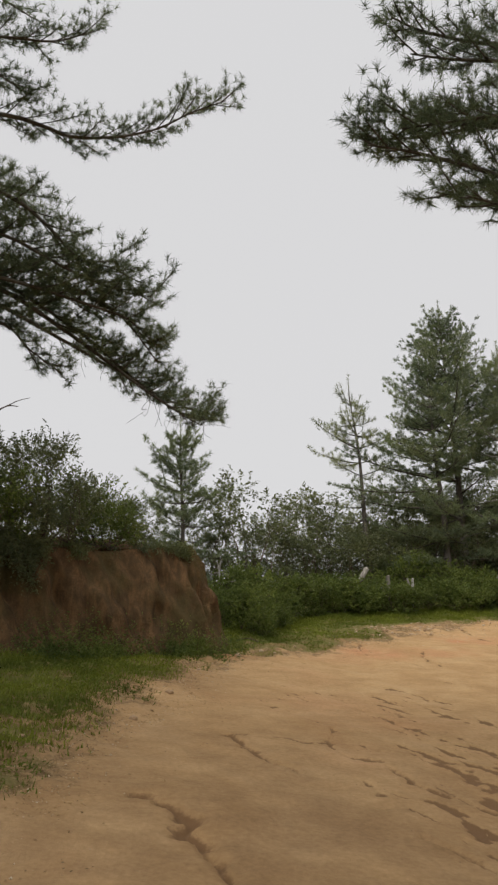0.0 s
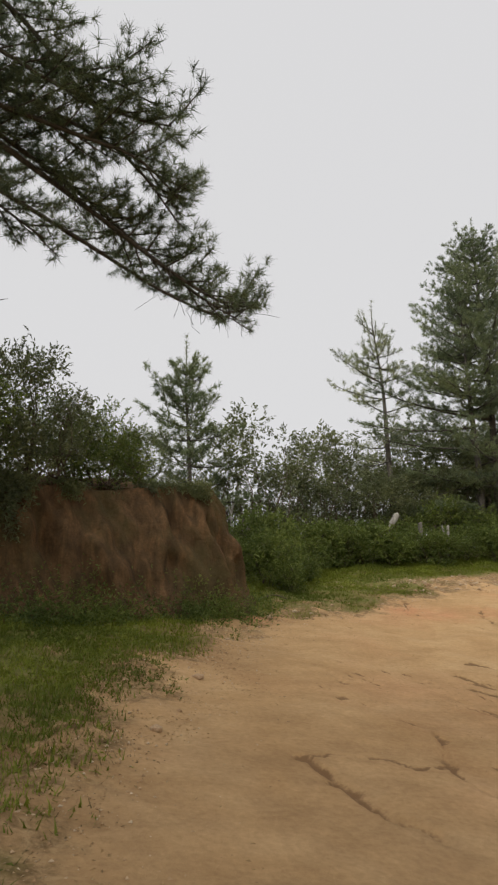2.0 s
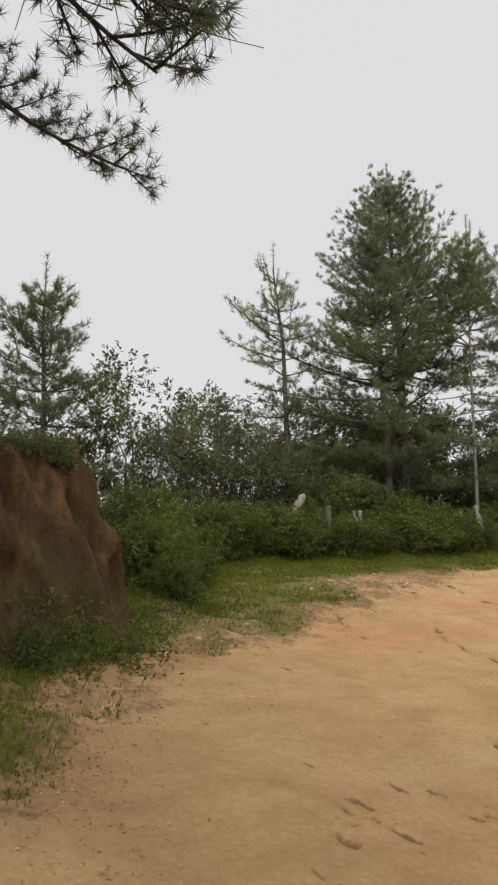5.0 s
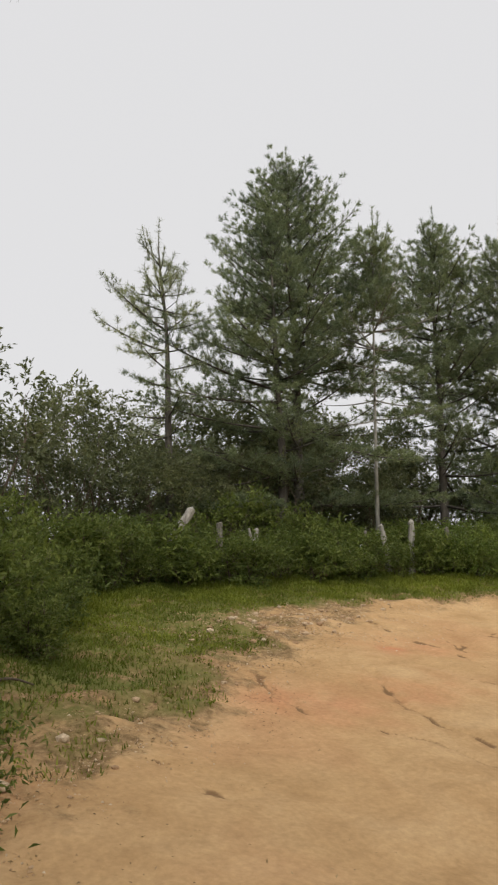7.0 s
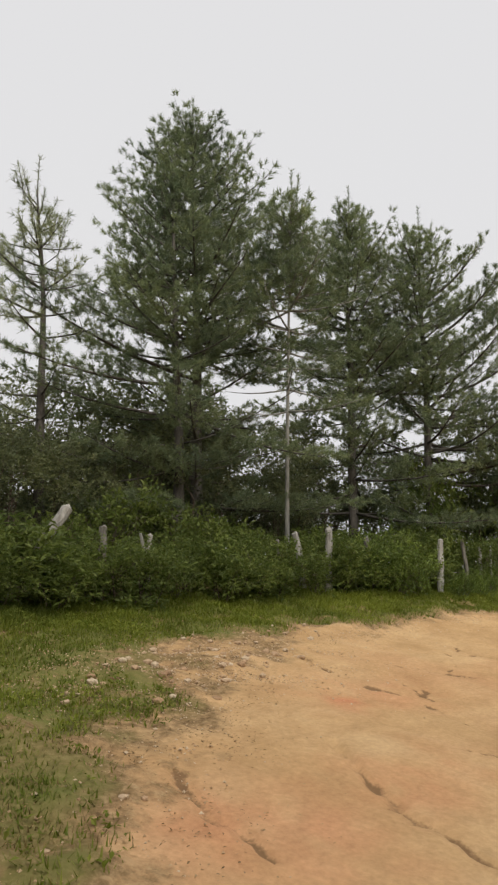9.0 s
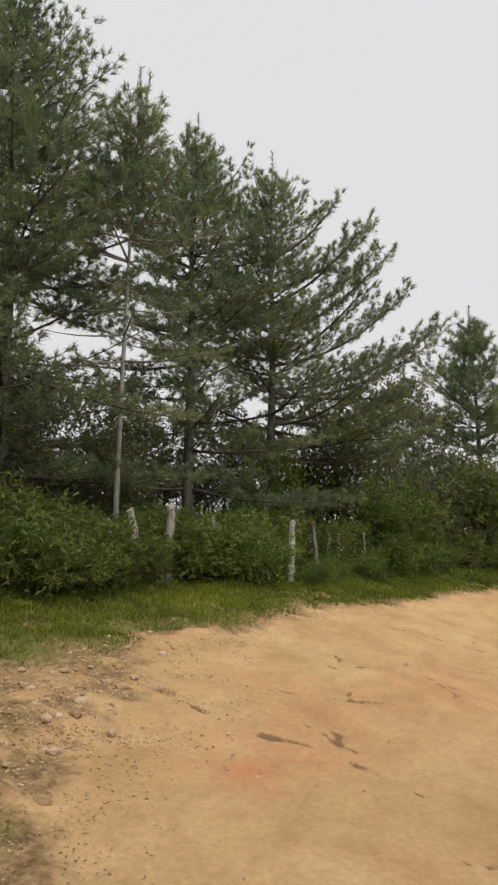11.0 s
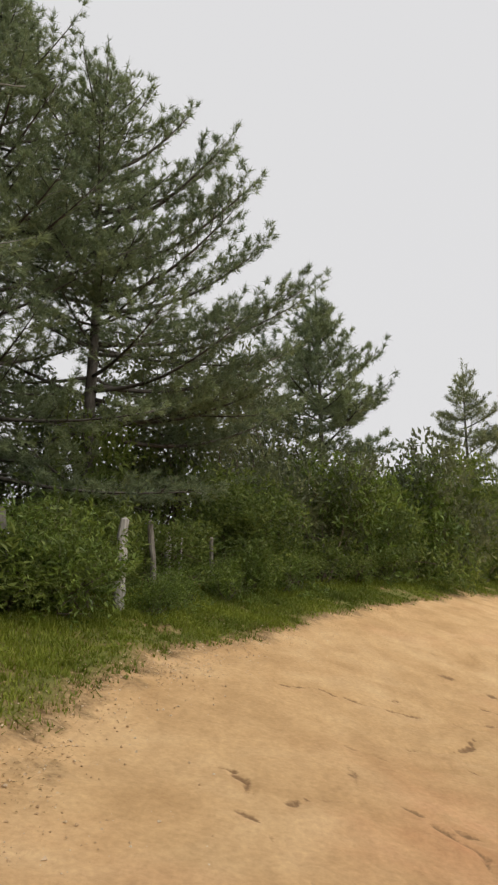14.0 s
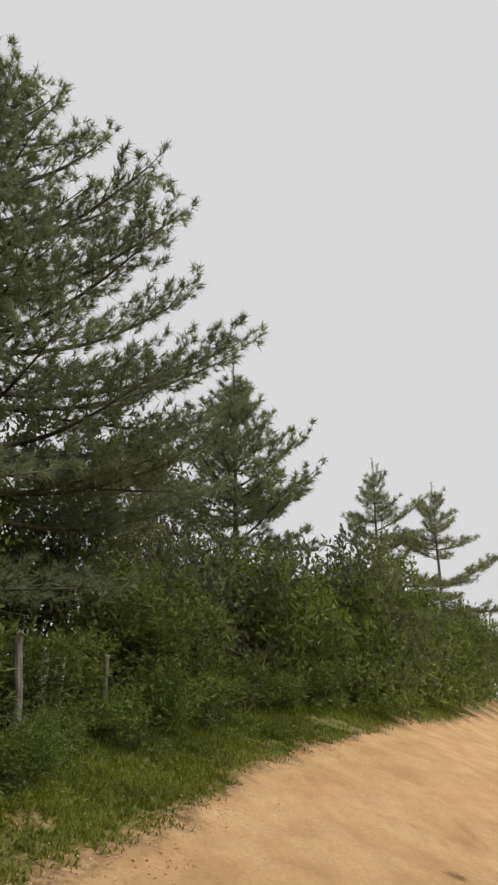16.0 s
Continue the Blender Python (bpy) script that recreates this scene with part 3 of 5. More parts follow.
def bough(wood, C, D, path, r0, rng, start=0.35, step=0.18, spray=1.0, gap=0.12, lift=0.3):
    """A pine bough: flat sprays of side shoots on its outer part, each set with brushes of needles that turn up."""
    P = np.asarray(path, float)
    s = np.concatenate([[0], np.cumsum(np.linalg.norm(np.diff(P, axis=0), axis=1))])
    L = s[-1]
    wood.add(*tube(P, np.interp(s, [0, L], [r0, max(0.006, r0 * 0.2)]), 5))
    flip = 1
    for q in np.arange(L * start, L + 0.01, step):
        p = np.array([np.interp(q, s, P[:, k]) for k in range(3)])
        j = max(1, min(int(np.searchsorted(s, q)), len(P) - 1))
        t = unit(P[j] - P[j - 1])
        side = unit(np.cross(t, [0, 0, 1.0]) + 1e-6) * flip
        flip = -flip
        last = q > L - step
        d = t if last else unit(t * rng.uniform(0.5, 0.9) + side * rng.uniform(0.5, 1.1) + np.array([0, 0, rng.uniform(-0.12, 0.4)]))
        ln = spray * rng.uniform(0.6, 1.25) * (0.3 + 0.17 * L) * (1.2 - 0.6 * q / L)
        up = np.array([0, 0, lift * ln])
        wood.add(*spike(p, p + d * ln + up * 0.8, r0 * 0.16 + 0.003))
        m = max(2, int(ln / gap))
        f = np.linspace(0.25, 1, m)[:, None]
        base = p + d * ln * f + up * f ** 2
        wide = np.cross(d, [0, 0, 1.0])
        for w in (-0.6, 0.6):
            C.append(base + wide * w * ln * 0.28 * (1.1 - f) + rng.normal(size=(m, 3)) * 0.045)
            D.append(unit(d + wide * w + np.array([0, 0, 0.35 + 0.5 * lift]) + rng.normal(size=(m, 3)) * 0.3))
        tip = p + d * ln + up
        C.append(tip[None])
        D.append(unit(d * 0.7 + np.array([0, 0, 0.25 + lift]))[None])


def pine(x, y, top, radius, seed, clear=2.5, lean=(0, 0), per=5, whorl=0.5, needle=(0.15, 0.0135, 19), mat=None, sparse=1.0, reach=(), label="", trunk_r=None, pale=False, bare=0.5, base=None, lobes=0.55, spray=1.0):
    """A pine: tapered trunk, whorls of boughs in uneven lobes, crown of needle brushes. reach: long boughs (height share, tip in the plan)."""
    rng = np.random.default_rng(seed)
    z0 = float(slope(x, y)) - 0.1 if base is None else base
    H = top - z0
    tree = empty("pine_tree", x, y, z0)
    wood, C, D = Heap(), [], []
    k = np.linspace(0, 1, 14)
    wob = np.stack([value_noise(k * H, k * 0, 3.0, seed) * 0.18 * k, value_noise(k * H, k * 0 + 5, 3.0, seed + 1) * 0.18 * k, 0 * k], 1)
    axis = np.stack([lean[0] * k, lean[1] * k, H * k], 1) + wob
    tr = trunk_r or 0.011 * H + 0.03
    wood.add(*tube(axis, tr * (1 - k * 0.93) + 0.008, 9))

    def stem(f):
        return np.array([np.interp(f, k, axis[:, i]) for i in range(3)])

    def lobe(a, z):
        return float(value_noise(np.array([math.cos(a) * 1.3 + z * 0.45]), np.array([math.sin(a) * 1.3 + z * 0.8]), 0.9, seed + 7)[0])
    z = clear
    while z < H - 0.2:
        f = z / H
        g = max(0.0, (z - clear) / (H - clear))
        prof = min(1.0, 1.5 * (1 - g)) ** 0.66 * min(1.0, 0.8 + 1.2 * g)
        a0 = rng.uniform(0, 6.28)
        for j in range(per):
            if rng.uniform() > sparse * (0.62 if g < 0.35 else 1.0):
                continue
            a = a0 + j * 6.283 / per + rng.normal() * 0.3
            L = max(0.3, radius * prof * (1 + lobes * lobe(a, z)) * rng.uniform(0.7, 1.1))
            rise = -0.12 + 0.6 * g ** 1.6 + rng.normal() * 0.16
            u = np.linspace(0, 1, 6)[:, None]
            out = np.array([math.cos(a), math.sin(a), 0])
            path = stem(f) + out * L * u * (1 - 0.25 * g) + np.array([0, 0, L]) * (rise * u + 0.16 * u ** 2)
            if g < 0.16 and rng.uniform() < bare:
                wood.add(*tube(path * [0.8, 0.8, 1] + stem(f) * [0.2, 0.2, 0], np.linspace(0.022, 0.005, 6), 4))
                continue
            bough(wood, C, D, path, 0.012 + 0.009 * L, rng, start=(0.3 if g < 0.5 else 0.2) if L > 0.9 else 0.1, spray=spray * (1.15 - 0.3 * g), lift=0.05 + 0.35 * g)
        z += whorl * rng.uniform(0.75, 1.25) * (1.1 - 0.4 * g)
    for f, tx, ty, tz in reach:
        u = np.linspace(0, 1, 9)[:, None]
        s0, tip = stem(f), np.array([tx - x, ty - y, tz - z0])
        path = s0 + (tip - s0) * u - np.array([0, 0, 0.1 * np.linalg.norm(tip - s0)]) * np.sin(u * np.pi)
        bough(wood, C, D, path, 0.05, rng, start=0.36, step=0.15, spray=1.05, gap=0.12, lift=0.2)
    # upright candles round the leader
    for j in range(14):
        a = rng.uniform(0, 6.28)
        ln = rng.uniform(0.35, 0.75) if j else 0.8
        p = stem(1 - 0.022 * j)
        r = 0.0 if j == 0 else rng.uniform(0.05, 0.3) + 0.03 * j
        d = np.array([math.cos(a) * 0.3 * (j > 0), math.sin(a) * 0.3 * (j > 0), 1.0])
        q = p + np.array([math.cos(a), math.sin(a), 0]) * r
        u = np.linspace(0, 1, 6)[:, None]
        path = q + d * ln * u
        wood.add(*tube(np.concatenate([p[None] - [0, 0, 0.15], path]), np.linspace(0.014, 0.004, 7), 4))
        C.append(path)
        D.append(np.repeat(unit(d)[None], 6, 0))
    C, D = np.concatenate(C), np.concatenate(D)
    solid("trunk", wood.get(), PALE_BARK if pale else PINE_BARK, tree, smooth=True)
    ln, wd, cnt = needle
    solid("crown", needle_tufts(C, D, cnt, ln, wd, rng, 0.62), mat or HAZED_NEEDLE, tree)
    return tagged(tree, label or "tall pine with a dense dark green needle crown", "tree")


pine(14.7, 21.85, 14.2, 3.5, 11, clear=1.6, lean=(0.35, 0.75), per=7, whorl=0.46, label="tall full-crowned dark pine behind the fence")
pine(13.72, 21.45, 11.9, 2.8, 12, clear=1.6, lean=(0.2, 0.5), per=5, whorl=0.55, sparse=0.85, label="pine with a thin straight trunk beside a larger pine")
pine(11.45, 22.8, 10.9, 1.9, 23, clear=2.6, lean=(-0.15, 0.5), per=4, whorl=0.5, needle=(0.17, 0.013, 12), mat=HAZE_PALE_NEEDLE, sparse=0.85, spray=0.75, label="slender see-through pine with sparse needles paled for haze")
pine(15.75, 20.3, 11.3, 1.7, 14, clear=3.6, lean=(-0.35, -0.5), per=5, whorl=0.42, trunk_r=0.05, pale=True, label="young pine with a thin pale bare trunk")
pine(19.5, 20.9, 13.2, 3.0, 15, clear=1.2, per=6, whorl=0.42, label="dark pine with a pointed crown")
pine(21.3, 19.6, 12.9, 2.9, 16, clear=1.1, per=6, whorl=0.46, reach=((0.7, 22.3, 17.4, 11.5), (0.66, 21.0, 17.1, 11.0), (0.78, 22.0, 18.0, 12.4), (0.52, 20.3, 16.9, 9.2), (0.35, 20.4, 16.8, 7.2), (0.44, 22.5, 15.75, 8.7), (0.5, 23.1, 16.6, 9.95), (0.58, 21.1, 16.6, 10.2), (0.36, 22.6, 16.2, 7.4), (0.3, 21.3, 16.2, 6.5), (0.62, 22.6, 17.4, 10.9), (0.27, 23.4, 16.4, 6.3), (0.42, 21.8, 15.9, 8.1)), label="pine with long limbs that reach over the hedge")
pine(30.5, 15.6, 11.5, 2.4, 17, clear=1.4, per=5, whorl=0.46, needle=(0.2, 0.022, 14), label="young pine with upswept tufted limbs")
pine(46.8, 8.3, 13.8, 3.0, 18, clear=2.0, per=4, whorl=0.6, needle=(0.26, 0.024, 11), mat=HAZE_PALE_NEEDLE, sparse=0.65, label="thin haze-paled pine far along the hedge")
pine(46.4, 5.4, 12.5, 3.1, 19, clear=2.0, per=4, whorl=0.6, needle=(0.26, 0.024, 11), mat=HAZE_PALE_NEEDLE, sparse=0.62, label="open-crowned haze-paled pine far along the hedge")
pine(4.4, 21.3, 8.1, 1.7, 20, clear=0.5, per=5, whorl=0.42, needle=(0.18, 0.018, 14), label="small pine with a pointed leader behind the bank")


# unseen pines added behind the camera's start, with wide needles, to shade the road
for spot in ((-5.4, 2.6, 17.0, 4.6), (4.6, -4.4, 16.0, 4.6), (-2.6, -5.5, 16.5, 4.6)):
    pine(spot[0], spot[1], spot[2], spot[3], int(60 + spot[1]), clear=4.5, per=5, whorl=0.8, needle=(0.34, 0.07, 5), mat=NEEDLE, label="added unseen pine that shades the lower road")


def hero_limb(heap, C, D, pts, r0, rng, side=0.8, step=0.12, up=0.5, start=0.4):
    """A near limb with two orders of shoots."""
    P = smooth_path(pts, 24)
    heap.add(*tube(P, np.linspace(r0, 0.008, 24), 7))
    seg = np.linalg.norm(np.diff(P, axis=0), axis=1)
    s = np.concatenate([[0], np.cumsum(seg)])
    flip = 1
    for q in np.arange(s[-1] * start, s[-1], step):
        p = np.array([np.interp(q, s, P[:, k]) for k in range(3)])
        j = max(1, min(int(np.searchsorted(s, q)), 23))
        t = unit(P[j] - P[j - 1])
        flip = -flip
        d = unit(t * rng.uniform(0.5, 1.0) + unit(np.cross(t, [0, 0, 1.0])) * flip * rng.uniform(0.1, 0.9) + np.array([0, 0, up * rng.uniform(-0.5, 1.6)]))
        ln = side * rng.uniform(0.5, 1.2) * (1.15 - 0.6 * q / s[-1])
        u = np.linspace(0, 1, 5)[:, None]
        path = p + d * ln * u + np.array([0, 0, 0.12 * ln]) * u ** 2
        grow_limb(heap, C, D, path, 0.012, rng, shoot=0.3, step=0.08, start=0.25, gap=0.07, curl=0.4, sides=4, rise=(-0.35, 0.7))


def overhanging_pine(x, y, base, top, limbs, seed, side, label, clear, radius):
    rng = np.random.default_rng(seed)
    tree = empty("pine_tree", x, y, base)
    o = np.array([x, y, base])
    wood, C, D, C2, D2 = Heap(), [], [], [], []
    k = np.linspace(0, 1, 10)
    wood.add(*tube(np.stack([0.2 * k, 0.1 * np.sin(3 * k), (top - base) * k], 1), 0.2 * (1 - 0.9 * k), 10))
    for pts, r0, up in limbs:
        hero_limb(wood, C, D, [np.array(p) - o for p in pts], r0, rng, side=side, up=up)
    # the unseen upper crown, added high over the road to shade it
    z = clear
    while z < top - base - 0.4:
        g = (z - clear) / (top - base - clear)
        for j in range(5):
            a = rng.uniform(0, 6.28)
            L = radius * (1 - g) ** 0.7 * rng.uniform(0.7, 1.15) + 0.3
            u = np.linspace(0, 1, 6)[:, None]
            path = np.array([0.2 * z / (top - base), 0, z]) + np.array([math.cos(a), math.sin(a), 0]) * L * u + np.array([0, 0, L]) * (0.35 * g * u + 0.15 * u ** 2)
            grow_limb(wood, C2, D2, path, 0.04, rng, shoot=0.9, step=0.2, start=0.25, gap=0.16)
        z += 0.5
    # bare curling twigs that hang under the lowest limb
    P = smooth_path([np.array(p) - o for p in limbs[0][0]], 40)
    for i in range(46 if x < 0 else 0):
        p = P[rng.integers(14, 38)]
        d = unit(np.array([rng.normal() * 0.5, rng.normal() * 0.5, -1.0]))
        u = np.linspace(0, 1, 7)[:, None]
        ln = rng.uniform(0.12, 0.42)
        bend, curl = rng.normal(size=3) * 0.5 * ln, rng.normal(size=3) * 0.22 * ln
        wood.add(*tube(p + d * ln * u + bend * u ** 2 + curl * np.sin(u * 6), np.linspace(0.005, 0.002, 7), 3))
    C, D = np.concatenate(C), np.concatenate(D)
    solid("trunk", wood.get(), PINE_BARK, tree, smooth=True)
    heap = Heap()
    heap.add(*needle_tufts(C, D, 28, 0.12, 0.0072, rng, 0.95))
    heap.add(*needle_tufts(np.concatenate(C2), np.concatenate(D2), 12, 0.22, 0.018, rng, 0.6))
    solid("crown", heap.get(), NEEDLE, tree)
    return tagged(tree, label, "tree")


overhanging_pine(-3.8, 10.4, bank_top(-3.8, 10.4) - 0.3, 18.5, [
    (((-3.8, 10.4, 7.6), (-2.2, 9.8, 7.0), (-0.71, 9.37, 6.3), (0.07, 9.4, 5.88), (0.79, 9.37, 5.4), (1.44, 9.3, 4.93), (1.91, 9.25, 4.66), (2.2, 9.2, 4.65)), 0.045, 0.6),
    (((-3.8, 10.4, 8.2), (-2.2, 9.2, 7.9), (-0.77, 8.67, 7.35), (-0.17, 8.7, 7.0), (0.3, 8.69, 6.55), (0.75, 8.65, 6.45), (1.0, 8.6, 6.3)), 0.04, 0.2),
    (((-3.8, 10.4, 7.2), (-2.0, 9.3, 6.5), (-0.67, 8.87, 6.2), (0.4, 8.89, 6.0), (1.0, 8.81, 5.8), (1.4, 8.8, 5.45)), 0.04, 0.35),
    (((-3.8, 10.4, 9.0), (-2.4, 9.8, 9.2), (-0.97, 9.65, 9.36), (-0.31, 9.7, 9.33), (0.13, 9.7, 9.24), (0.82, 9.67, 9.39), (1.44, 9.59, 9.63), (1.97, 9.5, 10.0), (2.5, 9.3, 10.2)), 0.045, 0.15),
    (((-3.8, 10.4, 10.5), (-2.4, 9.8, 10.6), (-1.08, 9.44, 10.6), (-0.3, 9.5, 10.8), (0.2, 9.49, 11.1)), 0.04, 0.1),
    (((-3.8, 10.4, 9.8), (-2.4, 9.6, 9.9), (-1.3, 9.44, 9.95), (-0.6, 9.48, 9.7)), 0.035, 0.0),
    (((-3.8, 10.4, 8.6), (-2.4, 9.7, 8.4), (-1.2, 9.46, 8.1), (-0.5, 9.49, 7.9)), 0.035, 0.1),
    (((-3.8, 10.4, 8.0), (-1.4, 11.6, 7.4), (0.8, 12.4, 6.7), (1.9, 12.55, 6.2), (2.5, 12.5, 5.95), (3.0, 12.36, 5.78)), 0.045, 0.35),
    (((-3.8, 10.4, 7.0), (-2.0, 9.7, 6.2), (-0.67, 9.5, 5.85), (-0.25, 9.5, 5.5), (0.2, 9.5, 5.2)), 0.03, 0.0),
    (((-3.8, 10.4, 7.8), (-1.8, 9.5, 7.0), (0.2, 9.55, 6.0), (1.2, 9.65, 5.3), (1.8, 9.7, 4.9), (2.25, 9.68, 4.66)), 0.035, 0.4),
    (((-3.8, 10.4, 7.9), (-2.0, 9.6, 7.1), (-0.7, 9.2, 6.7), (0.3, 9.1, 6.3), (0.95, 9.0, 5.9), (1.45, 9.0, 5.3)), 0.035, 0.5),
    (((-3.8, 10.4, 7.9), (-2.0, 9.2, 7.2), (-0.7, 8.8, 6.8), (0.2, 8.7, 6.35), (0.9, 8.7, 6.15), (1.3, 8.65, 6.1)), 0.035, 0.4),
], 41, 0.85, "pine on the bank whose needle-covered limbs hang over the road", 9.6, 5.0)

overhanging_pine(8.6, 3.2, float(slope(8.6, 3.2)) - 0.2, 16.0, [
    (((8.6, 3.2, 5.6), (6.0, 3.9, 5.4), (4.4, 4.4, 5.4), (3.7, 4.75, 5.8), (3.2, 5.05, 6.1), (2.85, 5.25, 6.25)), 0.045, 0.3),
    (((8.6, 3.2, 5.2), (6.0, 3.8, 5.0), (4.4, 4.2, 4.9), (3.7, 4.4, 5.15), (3.45, 4.6, 5.35)), 0.04, 0.2),
    (((8.6, 3.2, 7.0), (6.0, 3.9, 6.9), (4.4, 4.4, 6.9), (3.7, 4.8, 7.1), (3.3, 5.05, 7.3)), 0.04, 0.2),
    (((8.6, 3.2, 6.2), (6.0, 3.7, 6.1), (4.4, 4.2, 6.1), (3.8, 4.5, 6.2), (3.1, 5.0, 6.3)), 0.04, 0.2),
    (((8.6, 3.2, 6.6), (6.0, 4.0, 6.4), (4.4, 4.7, 6.4), (3.7, 5.1, 6.6), (3.2, 5.3, 6.8)), 0.04, 0.2),
    (((8.6, 3.2, 5.8), (6.0, 4.1, 5.6), (4.4, 4.7, 5.7), (3.8, 5.0, 5.85)), 0.04, 0.2),
    (((8.6, 3.2, 5.6), (6.0, 3.9, 5.3), (4.4, 4.5, 5.3), (3.8, 4.8, 5.5), (3.4, 5.0, 5.65)), 0.04, 0.2),
    (((8.6, 3.2, 6.8), (6.0, 4.0, 6.7), (4.4, 4.8, 6.6), (3.6, 5.2, 6.5), (2.9, 5.35, 6.4)), 0.04, 0.2),
    (((8.6, 3.2, 7.4), (6.0, 4.0, 7.4), (4.4, 4.8, 7.5), (3.6, 5.1, 7.7), (3.2, 5.2, 7.9)), 0.04, 0.2),
], 42, 0.72, "pine beside the road with dense drooping needle tufts", 8.2, 4.4)


def leafy(name, size, seed, leaf, count, mat, stems=7, wood_mat=None, gaps=0.35, label="", category="bush", lift=0.0):
    """A shrub or broad-leaved tree: forking stems and sprigs of leaves in uneven clumps."""
    rng = np.random.default_rng(seed)
    w, d, h = size
    bush = empty(name, 0, 0, 0)
    wood = Heap()
    clumps = max(8, int(count / (220 if h < 2 else 330)))
    cc = np.stack([rng.normal(size=clumps) * 0.26 * w, rng.normal(size=clumps) * 0.26 * d, lift * h + (1 - lift) * h * (0.08 + 0.82 * rng.beta(1.3, 1.3, clumps))], 1)
    taper = np.clip(1.25 - 0.6 * ((cc[:, 2:] / h - lift) / (1 - lift + 1e-6)), 0.4, 1.2)
    cc[:, :2] *= taper
    cr = rng.uniform(0.6, 1.25, clumps) * 0.3 * min(w, d, h * (1 - lift) * 1.1)
    if lift > 0:
        # a tree: round leaf masses set over an egg-shaped crown
        clumps = 17
        zc = np.concatenate([[0.93], rng.uniform(0.22, 0.9, clumps - 1)])
        girth = np.sqrt(np.clip(1 - ((zc - 0.52) / 0.5) ** 2, 0.04, 1)) * rng.uniform(0.35, 1.0, clumps)
        turn = np.arange(clumps) * 2.4 + rng.normal(size=clumps) * 0.4
        cc = np.stack([0.42 * w * girth * np.cos(turn), 0.42 * d * girth * np.sin(turn), zc * h], 1)
        cr = rng.uniform(0.14, 0.23, clumps) * w
    for i in range(min(clumps, stems)):
        foot = np.array([rng.normal() * 0.07 * w, rng.normal() * 0.07 * d, -0.05])
        mid = (foot + cc[i]) / 2 + rng.normal(size=3) * 0.07 * h
        P = smooth_path([foot, mid, cc[i]], 8)
        wood.add(*tube(P[::2], np.linspace(0.01 + 0.007 * h, 0.005, 4), 5))
        for j in range(5):
            p = P[rng.integers(3, 8)]
            q = p + unit(rng.normal(size=3) + [0, 0, 0.5]) * cr[i] * 1.1
            wood.add(*spike(p, q, 0.008))
    per = 6
    m = int(count / per)
    pick = rng.choice(clumps, m, p=cr ** 2 / np.sum(cr ** 2))
    dr = unit(rng.normal(size=(m, 3)))
    rad = cr[pick][:, None] * (rng.uniform(0.15, 1.0, (m, 1)) ** (1 - gaps) + (rng.uniform(size=(m, 1)) < 0.12) * rng.uniform(0, 0.5, (m, 1)))
    S = cc[pick] + dr * rad * [1, 1, 0.85]
    S[:, 2] = np.maximum(S[:, 2], 0.03)
    g = unit(dr + np.array([0, 0, 0.55]) + rng.normal(size=(m, 3)) * 0.35)
    f = np.linspace(0, 1, per)
    C = (S[:, None] + g[:, None] * f[None, :, None] * leaf[0] * 2.0).reshape(-1, 3)
    G = unit(np.repeat(g, per, 0) * 0.6 + rng.normal(size=(m * per, 3)) * 0.75)
    tw = [np.stack([S - np.cross(g, [0.3, 0.2, 0.9]) * 0.004, S + np.cross(g, [0.3, 0.2, 0.9]) * 0.004, S + g * leaf[0] * 2.4], 1).reshape(-1, 3)]
    wood.add(tw[0], np.arange(len(tw[0])).reshape(-1, 3))
    tagged(solid("stem", wood.get(), wood_mat or TWIG, bush), kind="stuff")
    solid("foliage", leaf_quads(C, G, leaf[0], leaf[1], rng), mat, bush)
    return tagged(bush, label, category)


def put(ob, x, y, turn=0.0, s=1.0, z=None, sz=None):
    return Matrix.Translation((x, y, float(slope(x, y)) + 0.02 if z is None else z)) @ Matrix.Rotation(turn, 4, "Z") @ Matrix.Diagonal((s, s, sz or s, 1))


def plant_row(makers, spots, seed, group):
    """Plants at spots (x, y, size[, height]): the first of each maker is built, the rest are copies."""
    rng = np.random.default_rng(seed)
    built = {}
    for i, spot in enumerate(spots):
        x, y, s = spot[:3]
        sz = spot[3] if len(spot) > 3 else s
        sz *= 1.15 if "trees" in group else 1.0
        kind = i % len(makers)
        m = put(None, x, y, rng.uniform(0, 6.28), s * rng.uniform(0.9, 1.1), None, sz * rng.uniform(0.9, 1.1))
        if kind not in built:
            built[kind] = makers[kind]()
            built[kind]["group"] = group
            built[kind].matrix_basis = m
        else:
            src = built[kind]
            ob = copy_thing(src, Matrix.Identity(4))
            ob.matrix_basis = m


HEDGE = smooth_path([(a, b, 0) for a, b in HEDGE_TOE], 400)[:, :2]


def along(line, step, inset, seed, start=0.0, stop=1e9, jitter=0.25):
    """Spots along a line in the plan, moved inset metres to its left."""
    rng = np.random.default_rng(seed)
    seg = np.hypot(*np.diff(line, axis=0).T)
    s = np.concatenate([[0], np.cumsum(seg)])
    u = np.arange(max(start, 0), min(stop, s[-1]), step)
    x, y = np.interp(u, s, line[:, 0]), np.interp(u, s, line[:, 1])
    e = 0.05
    tx, ty = np.interp(u + e, s, line[:, 0]) - np.interp(u - e, s, line[:, 0]), np.interp(u + e, s, line[:, 1]) - np.interp(u - e, s, line[:, 1])
    ln = np.maximum(np.hypot(tx, ty), 1e-6)
    off = inset + rng.normal(size=len(u)) * jitter
    return u, x - ty / ln * off, y + tx / ln * off


